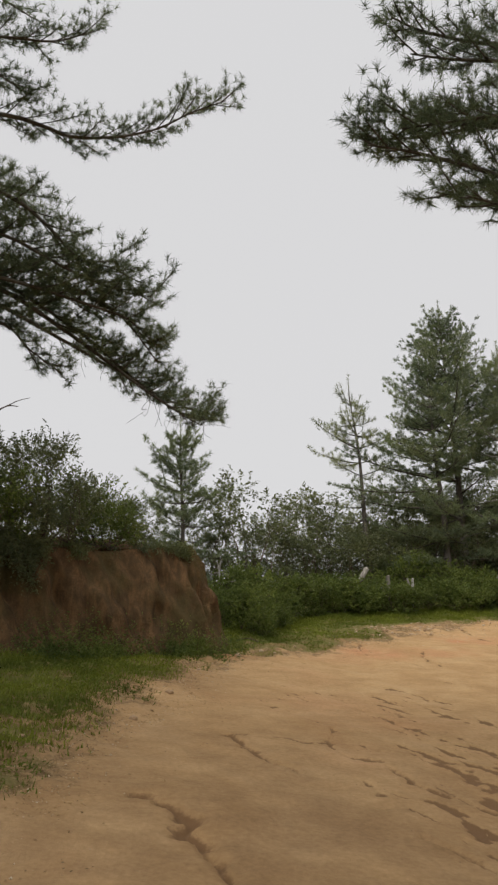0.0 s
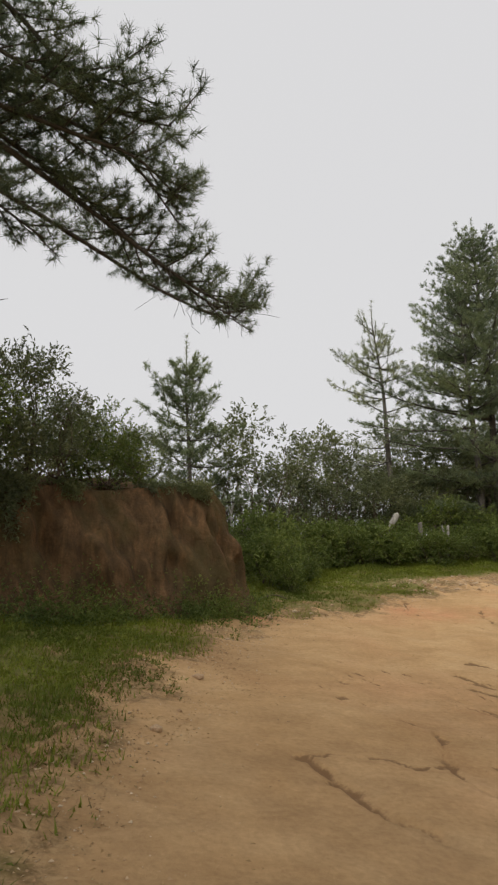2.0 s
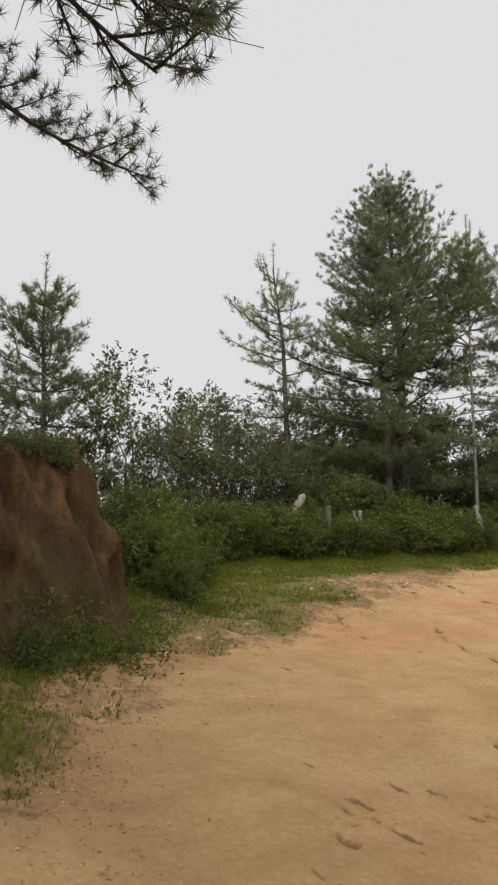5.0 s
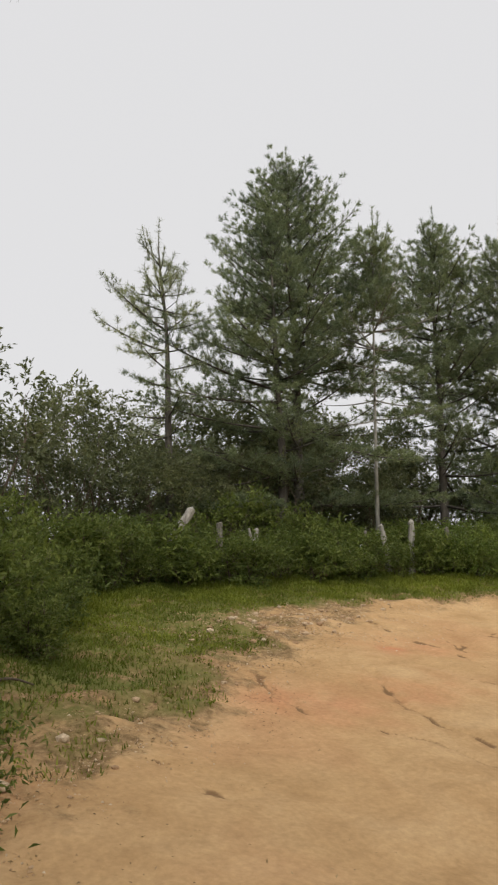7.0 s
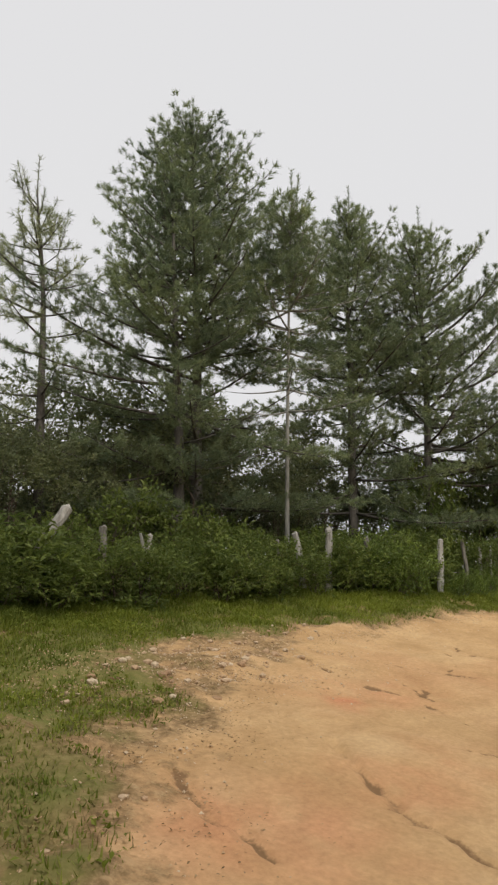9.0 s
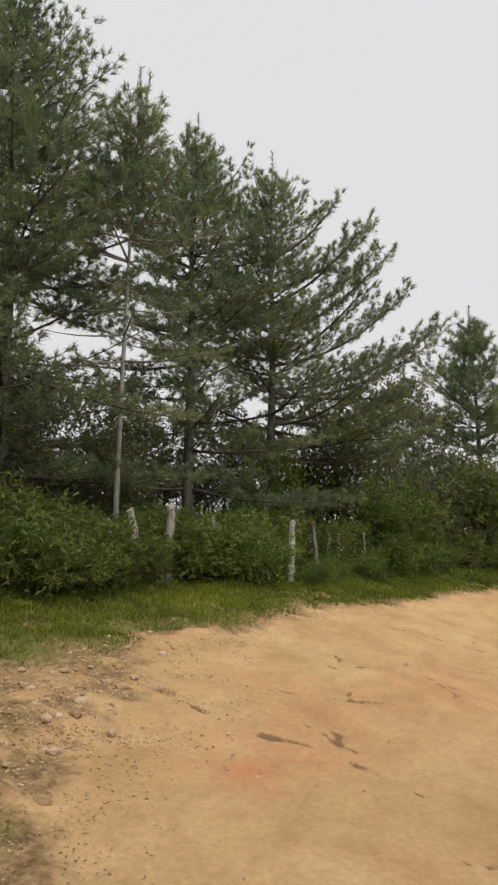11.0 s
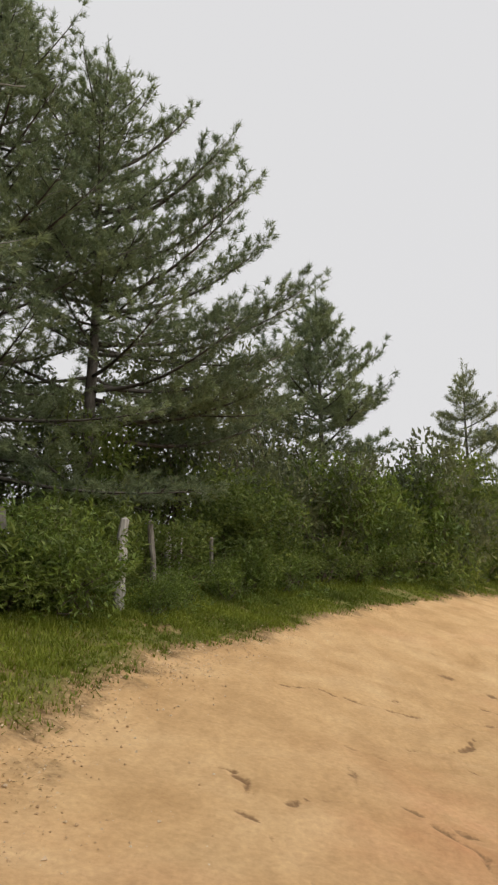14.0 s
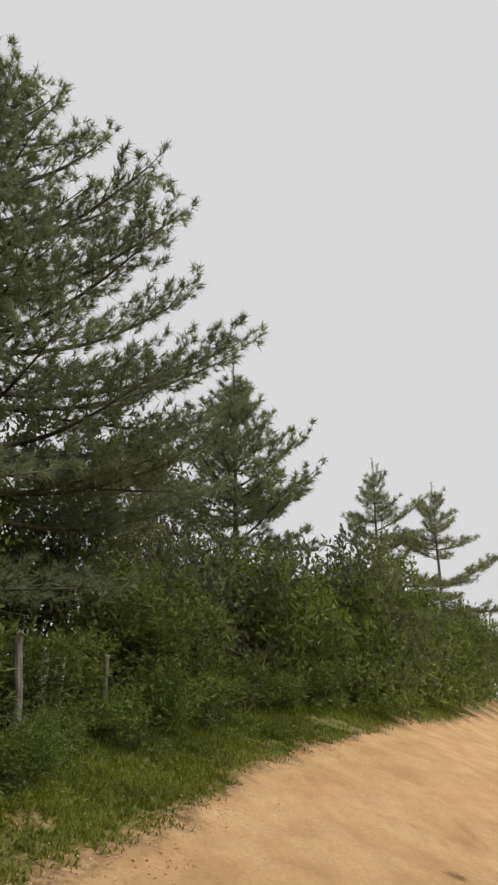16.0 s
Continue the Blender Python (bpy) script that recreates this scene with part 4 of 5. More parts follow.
rr = np.random.default_rng(70)
low = [
    lambda: leafy("hedge_bush", (1.5, 1.3, 1.3), 51, (0.095, 0.044), 2200, LEAF, label="dense dark green hedge bush along the fence"),
    lambda: leafy("hedge_bush", (1.4, 1.3, 1.25), 52, (0.088, 0.036), 2300, LEAF, label="dense dark green hedge bush along the fence"),
    lambda: leafy("hedge_bush", (1.3, 1.2, 1.3), 53, (0.14, 0.048), 1700, LEAF, label="large-leaved green bush along the fence"),
    lambda: leafy("hedge_bush", (1.5, 1.3, 1.2), 54, (0.08, 0.04), 2300, LEAF, label="dense dark green hedge bush along the fence"),
]
u, x, y = along(HEDGE, 0.8, 0.45, 61, 4.0, 17.6, 0.15)
plant_row(low, [(a, b, 1.0 * rr.uniform(0.85, 1.1), rr.uniform(0.68, 0.86)) for a, b in zip(x, y)], 62, "hedge bushes along the fence")
u, x, y = along(HEDGE, 0.75, 0.08, 611, 4.5, 15.6, 0.08)
plant_row(low, [(a, b, 0.7 * rr.uniform(0.85, 1.1), rr.uniform(0.5, 0.64)) for a, b in zip(x, y)], 621, "hedge bushes along the fence")
u, x, y = along(HEDGE, 1.3, 1.5, 63, 3.0, 18.0, 0.3)
plant_row(low, [(a, b, rr.uniform(0.95, 1.3), rr.uniform(0.75, 1.05)) for a, b in zip(x, y)], 64, "undergrowth behind the fence")

tall_makers = [
    lambda: leafy("tall_bush", (2.4, 2.2, 2.5), 55, (0.135, 0.066), 3400, LEAF, label="tall leafy hedge bush beside the road"),
    lambda: leafy("tall_bush", (2.3, 2.1, 2.3), 56, (0.13, 0.06), 3400, LEAF, label="tall leafy hedge bush beside the road"),
    lambda: leafy("tall_bush", (2.4, 2.0, 2.2), 57, (0.135, 0.068), 3300, BRIGHT_LEAF, label="fresh green tall hedge bush beside the road"),
    lambda: leafy("tall_bush", (2.5, 2.2, 2.4), 60, (0.13, 0.064), 3300, OLIVE_LEAF, label="olive green tall hedge bush beside the road"),
    lambda: leafy("tall_bush", (2.2, 2.2, 2.3), 591, (0.14, 0.06), 3400, BRIGHT_LEAF, label="fresh green tall hedge bush beside the road"),
]
u, x, y = along(HEDGE, 1.25, 0.95, 65, 18.6, 62, 0.25)
plant_row(tall_makers, [(a, b, np.interp(k, [18.6, 30], [0.85, 1.3]) * rr.uniform(0.85, 1.1), rr.uniform(0.8, 1.05) * np.interp(k, [18.6, 21, 24, 30, 60], [0.6, 0.95, 1.25, 1.55, 1.9])) for k, a, b in zip(u, x, y)], 66, "tall hedge beside the road")
u, x, y = along(HEDGE, 1.15, 0.25, 651, 19.8, 42, 0.12)
plant_row(low, [(a, b, rr.uniform(0.7, 0.95), rr.uniform(0.55, 0.8)) for a, b in zip(x, y)], 652, "low bushes at the foot of the hedge")
u, x, y = along(HEDGE, 2.3, 3.0, 67, 17.5, 62, 0.5)
plant_row(tall_makers, [(a, b, rr.uniform(0.9, 1.2), rr.uniform(1.0, 1.35)) for a, b in zip(x, y)], 68, "thicket behind the hedge")

tree_makers = [
    lambda: leafy("broadleaf_tree", (3.0, 3.0, 4.6), 58, (0.13, 0.056), 5000, OLIVE_LEAF, stems=17, gaps=0.45, lift=0.04, label="small broad-leaved tree with an open crown", category="tree"),
    lambda: leafy("broadleaf_tree", (2.8, 2.8, 4.2), 59, (0.125, 0.054), 5200, OLIVE_LEAF, stems=17, gaps=0.4, lift=0.03, label="small broad-leaved tree with an open crown", category="tree"),
]
plant_row(tree_makers, [(6.3, 21.5, 1.0, 0.74), (7.6, 22.2, 0.85, 0.52), (8.8, 23.0, 0.8, 0.74), (10.2, 24.6, 1.05, 0.8), (13.6, 24.6, 1.0, 0.85), (16.6, 23.2, 0.9, 0.7), (5.2, 22.6, 0.8, 0.6), (15.6, 24.4, 1.1, 0.9), (16.9, 24.6, 1.1, 0.95), (18.6, 24.4, 1.0, 0.9), (20.3, 22.6, 0.9, 0.8), (22.2, 21.4, 0.95, 0.85), (9.9, 22.9, 0.75, 0.55), (11.8, 24.0, 0.9, 0.65), (17.6, 25.2, 1.0, 0.7), (18.4, 23.6, 0.9, 0.5), (21.5, 23.5, 1.1, 0.75),
                        (23.4, 18.8, 0.95, 0.95), (25.2, 18.2, 1.05, 1.05), (27.4, 17.6, 1.0, 1.1), (29.0, 17.0, 0.95, 0.95), (33.0, 14.4, 0.9, 0.8), (2.6, 21.5, 0.8, 0.65), (14.6, 26.0, 1.0, 0.7), (14.4, 22.0, 0.8, 0.62), (17.6, 21.8, 0.8, 0.6), (18.9, 22.4, 0.85, 0.7), (23.0, 20.6, 0.9, 0.75), (12.6, 22.2, 0.75, 0.5), (10.6, 22.0, 0.8, 0.5), (15.3, 25.4, 1.1, 0.95), (17.2, 26.0, 1.1, 0.95), (13.2, 25.6, 1.0, 0.85)], 69, "small trees behind the fence")

plant_row([lambda: leafy("hedge_bush", (1.5, 1.4, 1.35), 592, (0.085, 0.032), 4200, BRIGHT_LEAF, label="round bright green bush growing over the fence")], [(16.5, 18.15, 0.85), (22.6, 16.3, 0.8), (19.2, 17.45, 0.42), (20.5, 17.0, 0.5), (21.5, 16.75, 0.55), (17.95, 17.5, 0.4), (18.6, 17.4, 0.38)], 593, "bright bushes over the fence")

# shrubs on and round the bank
bank_makers = [
    lambda: leafy("bank_shrub", (1.9, 1.7, 2.0), 71, (0.078, 0.032), 4400, OLIVE_LEAF, label="dark small-leaved shrub on top of the bank", gaps=0.25),
    lambda: leafy("bank_shrub", (1.8, 1.6, 1.7), 72, (0.078, 0.034), 4400, LEAF, label="dark green shrub on top of the bank", gaps=0.25),
]
rng_b = np.random.default_rng(73)
built_b = [mk() for mk in bank_makers]
for ob in built_b:
    ob["group"] = "shrubs on the bank"
for i, (x, y, s, sz) in enumerate([(0.2, 14.2, 1.0, 1.0), (1.3, 14.9, 0.8, 0.75), (-1.3, 13.3, 1.0, 0.95), (-2.8, 11.6, 1.0, 0.9), (2.2, 16.0, 0.75, 0.55), (-0.6, 12.3, 0.8, 0.7), (0.6, 13.1, 0.75, 0.6), (-1.8, 11.4, 0.8, 0.65), (-4.6, 10.4, 1.0, 0.9), (1.5, 13.9, 0.7, 0.5), (-0.4, 13.4, 1.0, 0.9), (0.9, 15.6, 1.0, 0.85), (-2.2, 12.6, 1.1, 1.0)]):
    src = built_b[i % 2]
    m = put(None, x, y, rng_b.uniform(0, 6.28), s, bank_top(x, y) - 0.05, sz)
    if i < 2:
        src.matrix_basis = m
    else:
        copy_thing(src, Matrix.Identity(4)).matrix_basis = m

fresh = [lambda: leafy("roadside_bush", (1.5, 1.4, 1.05), 74, (0.085, 0.035), 4200, LEAF, label="green weedy bush at the end of the bank"),
         lambda: leafy("roadside_bush", (1.3, 1.3, 0.9), 75, (0.075, 0.03), 3800, LEAF, label="green weedy bush at the end of the bank")]
plant_row(fresh, [(5.0, 16.6, 0.9), (5.9, 17.2, 0.75), (5.1, 15.9, 0.55), (6.3, 18.2, 1.0), (7.2, 19.3, 1.0), (4.6, 17.8, 1.1), (5.6, 18.9, 1.2)], 76, "bushes at the end of the bank")

# ---- fence posts ----


def post(x, y, top, thick, lean, seed, mat, label, fork=False):
    """A rough split post, its foot in the ground, worn at the head."""
    rng = np.random.default_rng(seed)
    z0 = float(slope(x, y))
    ob_root = empty("fence_post", x, y, z0)
    n = 14
    k = np.linspace(0, 1, n)
    h = top - z0
    P = np.stack([lean[0] * (k - 1), lean[1] * (k - 1), -0.3 + (h + 0.3) * k], 1) + np.cumsum(rng.normal(size=(n, 3)) * 0.006, 0)
    V, T = tube(P, thick / 2 * (1 + 0.12 * value_noise(k * 3, k * 0, 0.4, seed)) * (1 - 0.12 * k), 9)
    V = V + unit(rng.normal(size=V.shape)) * thick * 0.05
    V[-1] += [thick * 0.2, 0, thick * rng.uniform(0.2, 0.6)]
    heap = Heap()
    heap.add(V, T)
    if fork:
        base = P[-4]
        V2, T2 = tube(np.stack([base, base + [-0.1, 0.02, 0.12], base + [-0.16, 0.03, 0.32]]), [thick * 0.4, thick * 0.34, thick * 0.25], 7)
        heap.add(V2, T2)
    solid("post", heap.get(), mat, ob_root)
    return tagged(ob_root, label, "fence post", "weathered fence posts")


POSTS = [
    (9.75, 19.7, 3.85, 0.165, (0.95, -0.3), OLD_WOOD, "pale split fence post leaning far over", False),
    (8.55, 20.1, 3.55, 0.11, (-0.1, 0.0), GREY_WOOD, "grey weathered fence post in the hedge", False),
    (10.55, 19.9, 3.58, 0.14, (0.02, 0.0), GREY_WOOD, "grey weathered fence post in the hedge", False),
    (11.23, 19.6, 3.5, 0.09, (0.1, 0.0), OLD_WOOD, "thin pale forked fence post", True),
    (14.05, 19.25, 3.6, 0.1, (-0.25, 0.0), GREY_WOOD, "grey leaning fence post in the hedge", False),
    (14.46, 19.15, 3.75, 0.13, (-0.25, 0.1), OLD_WOOD, "pale weathered leaning fence post", False),
    (15.14, 18.9, 3.88, 0.15, (0.0, 0.0), OLD_WOOD, "stout pale weathered fence post", False),
    (16.21, 18.65, 3.75, 0.11, (-0.2, 0.05), GREY_WOOD, "grey fence post leaning in the hedge", False),
    (17.96, 17.9, 3.83, 0.14, (0.1, 0.0), OLD_WOOD, "stout gnarled pale fence post beside a bush", False),
    (18.88, 17.83, 3.88, 0.09, (-0.25, 0.1), GREY_WOOD, "thin grey fence post leaning over", False),
    (19.69, 17.74, 3.7, 0.11, (0.03, 0.0), OLD_WOOD, "pale knobbly fence post among twigs", False),
    (20.05, 17.6, 3.72, 0.06, (0.06, 0.0), OLD_WOOD, "thin pale fence stake among twigs", False),
    (20.8, 17.3, 3.75, 0.07, (-0.3, 0.0), GREY_WOOD, "thin grey fence stake leaning over", False),
    (22.4, 16.9, 3.8, 0.08, (-0.12, 0.0), GREY_WOOD, "grey fence stake among leaves", False),
]
for i, (x, y, top, thick, lean, mat, text, fork) in enumerate(POSTS):
    post(x, y, top, thick, lean, 200 + i, mat, text, fork)



def rail_fence():
    """The fence's end behind the bank: a forked stake, a rail nailed to it and a split board."""
    z0 = float(slope(5.45, 20.9))
    root = empty("rail_fence", 5.45, 20.9, z0)
    h = 4.12 - z0
    P = smooth_path([(0, 0, -0.2), (0.03, 0.0, h * 0.5), (0.0, 0.02, h - 0.3), (0.06, -0.03, h)], 10)
    stake = Heap()
    stake.add(*tube(P, np.linspace(0.045, 0.026, 10), 7))
    stake.add(*tube(smooth_path([P[6], P[7] + [-0.08, 0.0, 0.06], P[8] + [-0.12, 0.02, 0.0]], 5), np.linspace(0.025, 0.014, 5), 6))
    solid("post", stake.get(), OLD_WOOD, root, smooth=True)
    for dz, x0, x1 in ((3.72, -0.25, 1.0), (3.45, -0.2, 0.9)):
        rail = smooth_path([(x0, 0.12, dz - z0 - 0.02), (0.25, -0.05, dz - z0), (x1, -0.48, dz - z0 - 0.03)], 8)
        solid("rail", tube(rail, np.linspace(0.035, 0.025, 8), 7), GREY_WOOD, root, smooth=True)
    board = tube(np.array([(0.24, -0.1, -0.1), (0.24, -0.1, 0.4), (0.25, -0.1, 3.72 - z0)]), [0.085, 0.09, 0.08], 4)
    solid("board", board, GREY_WOOD, root)
    tagged(root, "grey split-wood fence end with a forked stake and rails", "fence")


rail_fence()


def dead_snag():
    z0 = bank_top(-1.7, 13.6) - 0.1
    root = empty("dead_branch", -1.7, 13.6, z0)
    wood = Heap()
    main = smooth_path([(0, 0, 0), (0.25, 0.02, 1.0), (0.7, -0.02, 2.1), (1.0, -0.03, 2.42), (1.23, -0.06, 6.0 - z0)], 14)
    wood.add(*tube(main, np.linspace(0.03, 0.008, 14), 6))
    for i, d in ((10, (0.42, 0.03, 0.22)), (8, (-0.2, 0.05, 0.3)), (6, (0.3, 0.1, 0.1))):
        wood.add(*tube(smooth_path([main[i], main[i] + np.array(d) * 0.5 + [0, 0, 0.03], main[i] + np.array(d)], 6), np.linspace(0.012, 0.004, 6), 5))
    solid("branch", wood.get(), TWIG, root, smooth=True)
    tagged(root, "bare dead grey branch rising from the shrubs on the bank", "branch")


dead_snag()

# ---- verge: grass, weeds, stones ----


def scatter(n, box, seed):
    rng = np.random.default_rng(seed)
    return rng.uniform(box[0], box[2], n), rng.uniform(box[1], box[3], n), rng


def blades(name, x, y, rng, length, width, mat, label, spread=0.45):
    """Grass as one sheet of blades, each bent over."""
    k = len(x)
    z = height(x, y, False) - 0.005
    a = rng.uniform(0, 6.28, k)
    L = length * rng.uniform(0.5, 1.3, k)
    tilt = np.abs(rng.normal(size=k)) * spread
    d = np.stack([np.cos(a) * np.sin(tilt), np.sin(a) * np.sin(tilt), np.cos(tilt)], 1)
    side = np.stack([-np.sin(a), np.cos(a), 0 * a], 1) * (width * rng.uniform(0.7, 1.3, k))[:, None] / 2
    B = np.stack([x, y, z], 1)
    tip = B + d * L[:, None] + np.stack([np.cos(a), np.sin(a), -0.6 + 0 * a], 1) * (L * 0.2)[:, None]
    V = np.stack([B - side, B + side, tip], 1).reshape(-1, 3)
    T = np.arange(len(V)).reshape(-1, 3)
    return tagged(solid(name, (V, T), mat), label, "grass", kind="stuff")


def verge_density(x, y):
    left = offset_from(ROAD_EDGE, x, y)
    toe = offset_from(HEDGE_TOE, x, y)
    bank = offset_from(BANK_TOE, x, y)
    d = np.clip(np.interp(x, [2, 4], [0.2, 0.02]) + left / np.interp(x, [2, 4, 11, 14], [0.6, 1.15, 1.15, 0.4]) + np.interp(x, [11, 14], [0.55, 0.3]) * value_noise(x, y, 0.9, 21) + 0.4 * value_noise(x, y, 0.25, 82), 0, 1)
    d = d * np.clip((left + 0.3) / 0.4, 0, 1) * ((toe < 0.5) | (x < 6)) * (bank < 0.15)
    return np.clip(d - 1.15 * bare_soil(x, y), 0, 1)


gx, gy, grng = scatter(3600000, (-3.5, 4.0, 40.0, 21.5), 91)
keep = grng.uniform(size=len(gx)) < verge_density(gx, gy) * np.interp(gx, [18, 30], [1, 0.35]) * np.clip(0.75 + 0.5 * value_noise(gx, gy, 0.16, 83), 0.2, 1)
gx, gy = gx[keep], gy[keep]
part_a = grng.uniform(size=len(gx)) < np.clip(0.64 + np.interp(gx, [11, 14], [0.4, 1.0]) * offset_from(ROAD_EDGE, gx, gy) + 0.35 * value_noise(gx, gy, 0.6, 85), 0.25, 0.93)
rank = 1 + 1.1 * np.clip(1 + offset_from(HEDGE_TOE, gx, gy) / 0.9, 0, 1) + 0.5 * np.clip(value_noise(gx, gy, 0.5, 84), 0, 1)
blades("grass", gx[part_a], gy[part_a], grng, 0.062 * rank[part_a], 0.014 * np.interp(gx[part_a], [12, 24], [1, 2]), GRASS, "short bright green grass on the road verge", 1.0)
blades("dry_grass", gx[~part_a], gy[~part_a], grng, 0.06, 0.008, DRY_GRASS, "withered brown grass on the road verge", 1.0)

wx, wy, wrng = scatter(80000, (-3.5, 4.0, 24.0, 21.5), 92)
keep = wrng.uniform(size=len(wx)) < verge_density(wx, wy) * np.clip(0.25 + 0.9 * value_noise(wx, wy, 1.1, 93), 0.05, 1)
wx, wy = wx[keep], wy[keep]
WC = np.repeat(np.stack([wx, wy, height(wx, wy, False) + 0.03], 1), 6, 0) + wrng.normal(size=(len(wx) * 6, 3)) * [0.03, 0.03, 0.015]
WD = unit(np.concatenate([wrng.normal(size=(len(WC), 2)), np.abs(wrng.normal(size=(len(WC), 1))) * 0.8], 1))
tagged(solid("weeds", leaf_quads(WC, WD, 0.042, 0.022, wrng, 0.8), GRASS), "small broad-leaved weeds growing in the verge", "weeds", kind="stuff")

# a fringe of dead leaves and bark chips where the turf gives way to the road
qx, qy, qrng = scatter(300000, (-3.5, 4.0, 24.0, 21.5), 97)
edge = offset_from(ROAD_EDGE, qx, qy)
keep = qrng.uniform(size=len(qx)) < 0.9 * np.exp(-((edge + 0.08) / np.interp(qx, [10, 13], [0.55, 0.16])) ** 2) * np.clip(0.45 + 1.1 * value_noise(qx, qy, 0.5, 98), 0.03, 1)
qx, qy = qx[keep], qy[keep]
QC = np.stack([qx, qy, height(qx, qy, False) + 0.008], 1)
QD = unit(np.concatenate([qrng.normal(size=(len(qx), 2)), qrng.uniform(-0.05, 0.35, size=(len(qx), 1))], 1))
tagged(solid("leaf_litter", leaf_quads(QC, QD, 0.024, 0.009, qrng, 0.7), LITTER), "brown dead leaves strewn along the road's edge", "leaf litter", kind="stuff")

# weeds and grass that hang on the bank's foot and lip
def bank_growth():
    rng = np.random.default_rng(94)
    P = smooth_path([(a, b, 0) for a, b in BANK_TOE], 500)[:, :2]
    T_ = unit(np.gradient(P, axis=0))
    IN = np.stack([-T_[:, 1], T_[:, 0]], 1)
    # weeds along the foot, in uneven tufts that thin out on the bank's end
    i = rng.integers(60, 330, 5000)
    i = i[rng.uniform(size=len(i)) < np.interp(i, [60, 230, 270, 330], [1, 0.8, 0.25, 0.2]) * np.clip(0.55 + 0.8 * value_noise(i * 0.03, i * 0, 0.35, 146), 0.08, 1)]
    off = rng.normal(size=len(i)) * 0.2 - 0.08
    xy = P[i] + IN[i] * off[:, None]
    z = slope(xy[:, 0], xy[:, 1]) + np.clip(off * 1.2, 0, 0.5) + np.abs(rng.normal(size=len(i))) * 0.13
    C = np.repeat(np.stack([xy[:, 0], xy[:, 1], z], 1), 6, 0) + rng.normal(size=(len(i) * 6, 3)) * 0.06
    D = unit(rng.normal(size=C.shape) + np.repeat(np.stack([-IN[i, 0], -IN[i, 1], 0.5 + 0 * off], 1), 6, 0) * 0.6)
    tagged(solid("bank_weeds", leaf_quads(C, D, 0.06, 0.024, rng, 0.5), LEAF), "ragged weeds along the foot of the bank", "weeds", kind="stuff")
    # trailing growth that hangs from the lip down the face, in curtains of uneven length
    i = rng.integers(50, 275, 1150)
    curtain = np.clip(0.4 + 1.0 * value_noise(i * 0.03, i * 0, 1.1, 147) + 0.5 * value_noise(i * 0.03, i * 0, 0.3, 148), 0.03, 1.2) * np.interp(i, [50, 150, 190, 230, 275], [1.5, 1.2, 0.55, 0.2, 0.06])
    keep = rng.uniform(size=len(i)) < 1.5 * curtain
    i, curtain = i[keep], curtain[keep]
    drop = curtain * rng.uniform(0.25, 1.0, len(i))
    m = 14
    k = np.linspace(-0.12, 1, m)[None] * drop[:, None] - 0.03
    v = np.clip(1 - k / 2.0, 0, 1)
    back = 0.72 * v ** 0.62 + 0.9 * np.clip(v - 0.82, 0, 1) ** 1.3 - 0.07 + rng.uniform(0, 0.3, len(i))[:, None] * (k < 0.05)
    sway = np.cumsum(rng.normal(size=(len(i), m)) * 0.02, 1)
    x = P[i, 0][:, None] + IN[i, 0][:, None] * back + T_[i, 0][:, None] * sway
    y = P[i, 1][:, None] + IN[i, 1][:, None] * back + T_[i, 1][:, None] * sway
    z = (slope(P[i, 0], P[i, 1]) + bank_rise(P[i, 0], P[i, 1]))[:, None] - k
    C = np.repeat(np.stack([x, y, z], -1).reshape(-1, 3), 3, 0)
    C = C + rng.normal(size=C.shape) * 0.045
    D = unit(rng.normal(size=C.shape) + np.repeat(np.repeat(np.stack([-IN[i, 0], -IN[i, 1], -0.4 + 0 * drop], 1), m, 0), 3, 0) * 0.7)
    tagged(solid("lip_weeds", leaf_quads(C, D, 0.065, 0.026, rng, 0.4), OLIVE_LEAF), "dark trailing weeds hanging over the lip of the bank", "weeds", kind="stuff")


bank_growth()


def pebble(seed, detail=1):
    bm = bmesh.new()
    bmesh.ops.create_icosphere(bm, subdivisions=detail, radius=0.5)
    rng = random.Random(seed)
    sx_, sy_, sz_ = rng.uniform(0.8, 1.2), rng.uniform(0.6, 1.0), rng.uniform(0.4, 0.65)
    for v in bm.verts:
        v.co *= rng.uniform(0.82, 1.15)
        v.co = Vector((v.co.x * sx_, v.co.y * sy_, v.co.z * sz_))
    me = bpy.data.meshes.new("stone")
    bm.to_mesh(me)
    bm.free()
    me.materials.append(STONE)
    return me


pebbles = [pebble(300 + i) for i in range(8)]
srng = np.random.default_rng(95)
made = 0
while made < 270:
    pick = srng.uniform()
    if pick < 0.75:
        x, y = 8.9 + srng.normal() * 1.5, 16.75 + srng.normal() * 0.55
    else:
        k = srng.uniform(0.15, 0.62) * 22
        x, y = np.interp(k, range(len(ROAD_EDGE)), [p[0] for p in ROAD_EDGE]) + srng.normal() * 0.3, np.interp(k, range(len(ROAD_EDGE)), [p[1] for p in ROAD_EDGE]) + srng.normal() * 0.35
    if not -0.35 < offset_from(ROAD_EDGE, np.array([x]), np.array([y]))[0] < 1.1:
        continue
    s = 0.03 + 0.1 * srng.uniform() ** 3
    st = new("stone", pebbles[made % 8])
    st.matrix_basis = Matrix.Translation((x, y, float(height(np.array([x]), np.array([y]), False)[0]) + s * 0.12)) @ Matrix.Rotation(srng.uniform(0, 6.28), 4, "Z") @ Matrix.Diagonal((s, s, s, 1))
    tagged(st, "small pale stone lying on the road edge", "stone", "stones on the road edge")
    made += 1


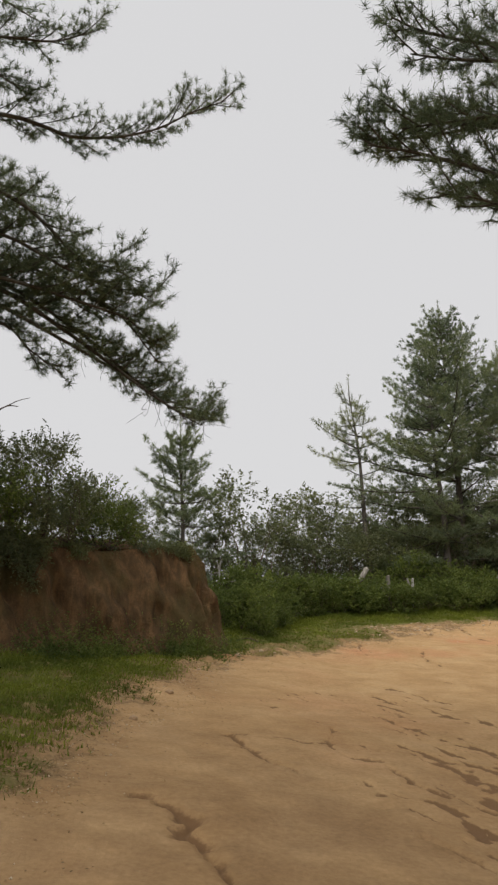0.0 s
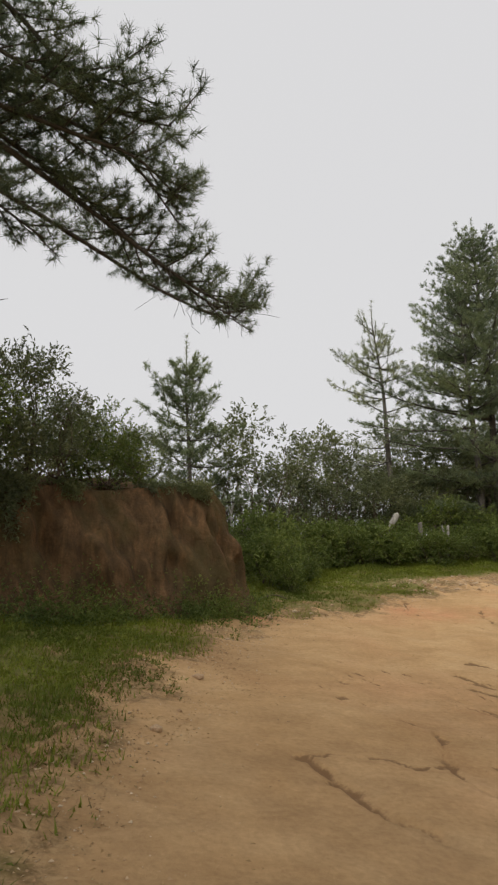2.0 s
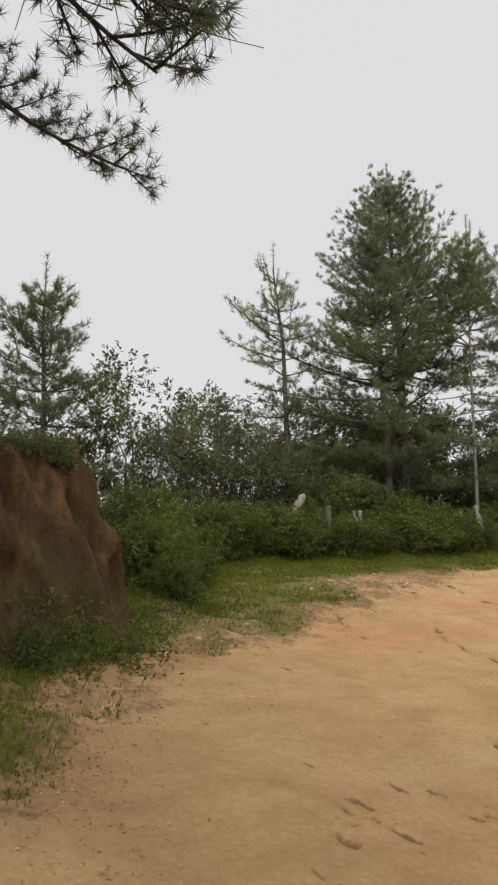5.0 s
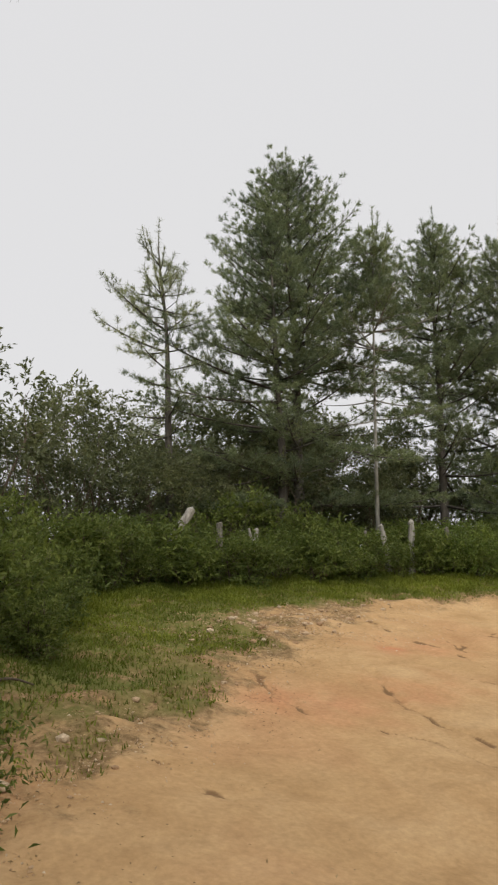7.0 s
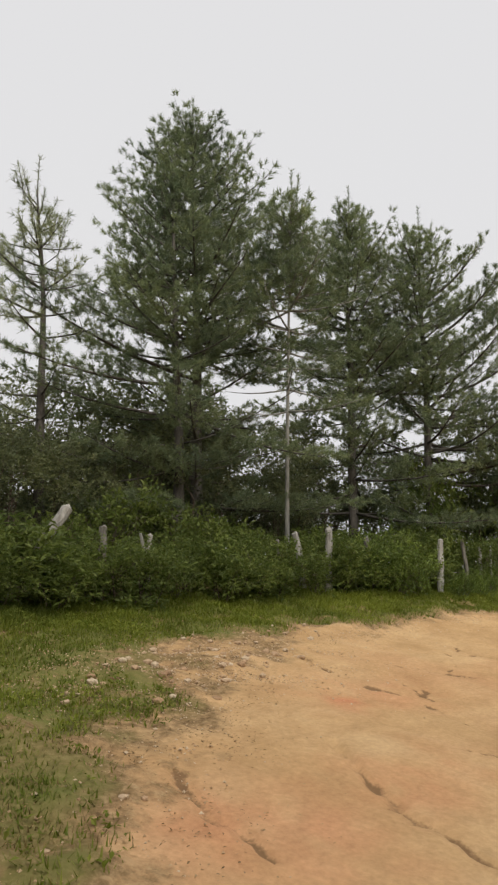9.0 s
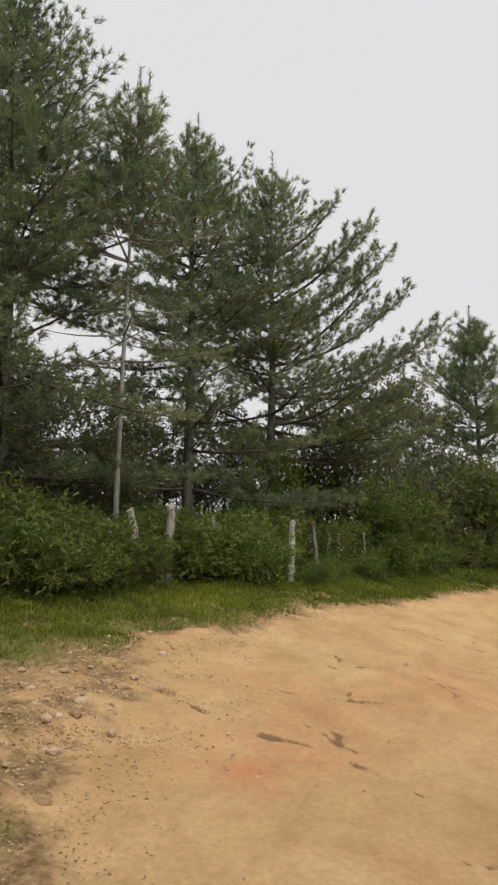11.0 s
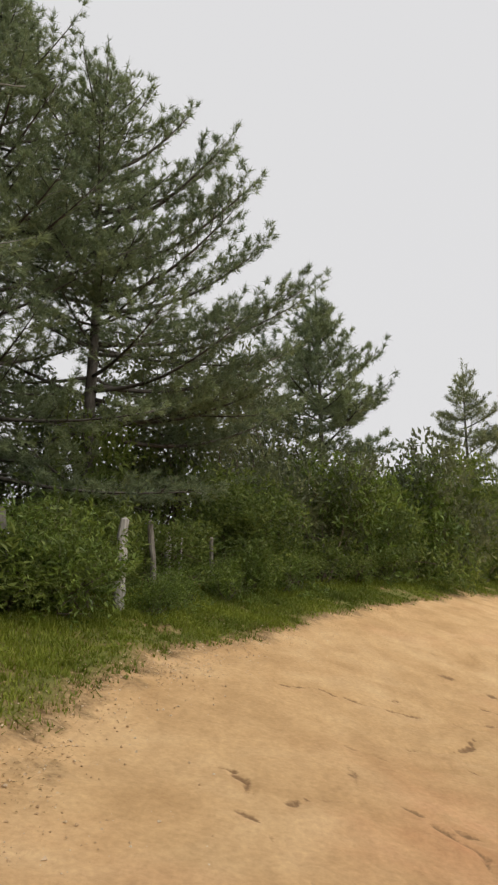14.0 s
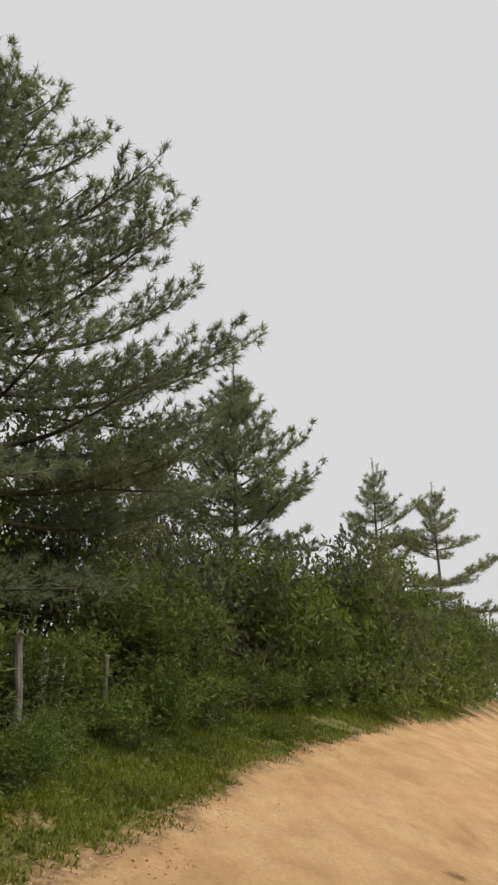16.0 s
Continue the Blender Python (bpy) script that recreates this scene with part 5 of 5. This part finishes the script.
def gravel():
    rng = np.random.default_rng(96)
    n = 15000
    k = rng.uniform(2.5, 17, n)
    x = np.interp(k, range(len(ROAD_EDGE)), [p[0] for p in ROAD_EDGE]) + rng.normal(size=n) * 0.28
    y = np.interp(k, range(len(ROAD_EDGE)), [p[1] for p in ROAD_EDGE]) + rng.normal(size=n) * 0.28
    q = n // 2
    x[:q], y[:q] = 8.9 + rng.normal(size=q) * 1.6, 16.7 + rng.normal(size=q) * 0.6
    z = height(x, y, False) + 0.002
    s = 0.004 + 0.012 * rng.uniform(size=n) ** 2.5
    octa = np.array([(1, 0, 0), (-0.3, 0.9, 0), (-0.6, -0.8, 0), (0.1, 0.1, 0.7), (0, 0, -0.6)], float)
    tri = np.array([(0, 1, 3), (1, 2, 3), (2, 0, 3), (1, 0, 4), (2, 1, 4), (0, 2, 4)])
    a = rng.uniform(0, 6.28, n)
    c, s_ = np.cos(a), np.sin(a)
    O = octa[None] * rng.uniform(0.7, 1.3, (n, 5, 1))
    V = np.stack([O[..., 0] * c[:, None] - O[..., 1] * s_[:, None], O[..., 0] * s_[:, None] + O[..., 1] * c[:, None], O[..., 2]], -1) * s[:, None, None] + np.stack([x, y, z], 1)[:, None]
    T = (np.arange(n)[:, None, None] * 5 + tri[None]).reshape(-1, 3)
    tagged(solid("gravel", (V.reshape(-1, 3), T), GRAVEL), "loose tan gravel along the road edge", "gravel", kind="stuff")


gravel()


def leaf_litter():
    rng = np.random.default_rng(97)
    n = 5000
    k = rng.uniform(2.5, 12, n)
    x = np.interp(k, range(len(ROAD_EDGE)), [p[0] for p in ROAD_EDGE]) + rng.normal(size=n) * 0.4 - 0.3
    y = np.interp(k, range(len(ROAD_EDGE)), [p[1] for p in ROAD_EDGE]) + rng.normal(size=n) * 0.4 + 0.35
    q = n // 4
    x[:q], y[:q] = 4.9 + rng.normal(size=q) * 1.1, 7.8 + rng.normal(size=q) * 2.0
    C = np.stack([x, y, height(x, y, False) + 0.004], 1)
    D = unit(np.stack([rng.normal(size=n), rng.normal(size=n), np.abs(rng.normal(size=n)) * 0.25], 1))
    tagged(solid("leaf_litter", leaf_quads(C, D, 0.024, 0.009, rng, 0.9), LITTER), "dry brown leaf litter along the road edge", "litter", kind="stuff")


leaf_litter()


def fallen_stick(points, r, label):
    x0, y0 = points[0][:2]
    root = empty("fallen_stick", x0, y0, float(slope(x0, y0)))
    P = smooth_path([(a - x0, b - y0, float(height(np.array([a]), np.array([b]), False)[0]) + c - float(slope(x0, y0))) for a, b, c in points], 12)
    solid("stick", tube(P, np.linspace(r, r * 0.4, 12), 6), TWIG, root, smooth=True)
    tagged(root, label, "stick")


fallen_stick(((4.2, 14.75, 0.03), (4.5, 14.85, 0.05), (4.75, 14.9, 0.025)), 0.018, "thin brown stick lying on bare red soil")
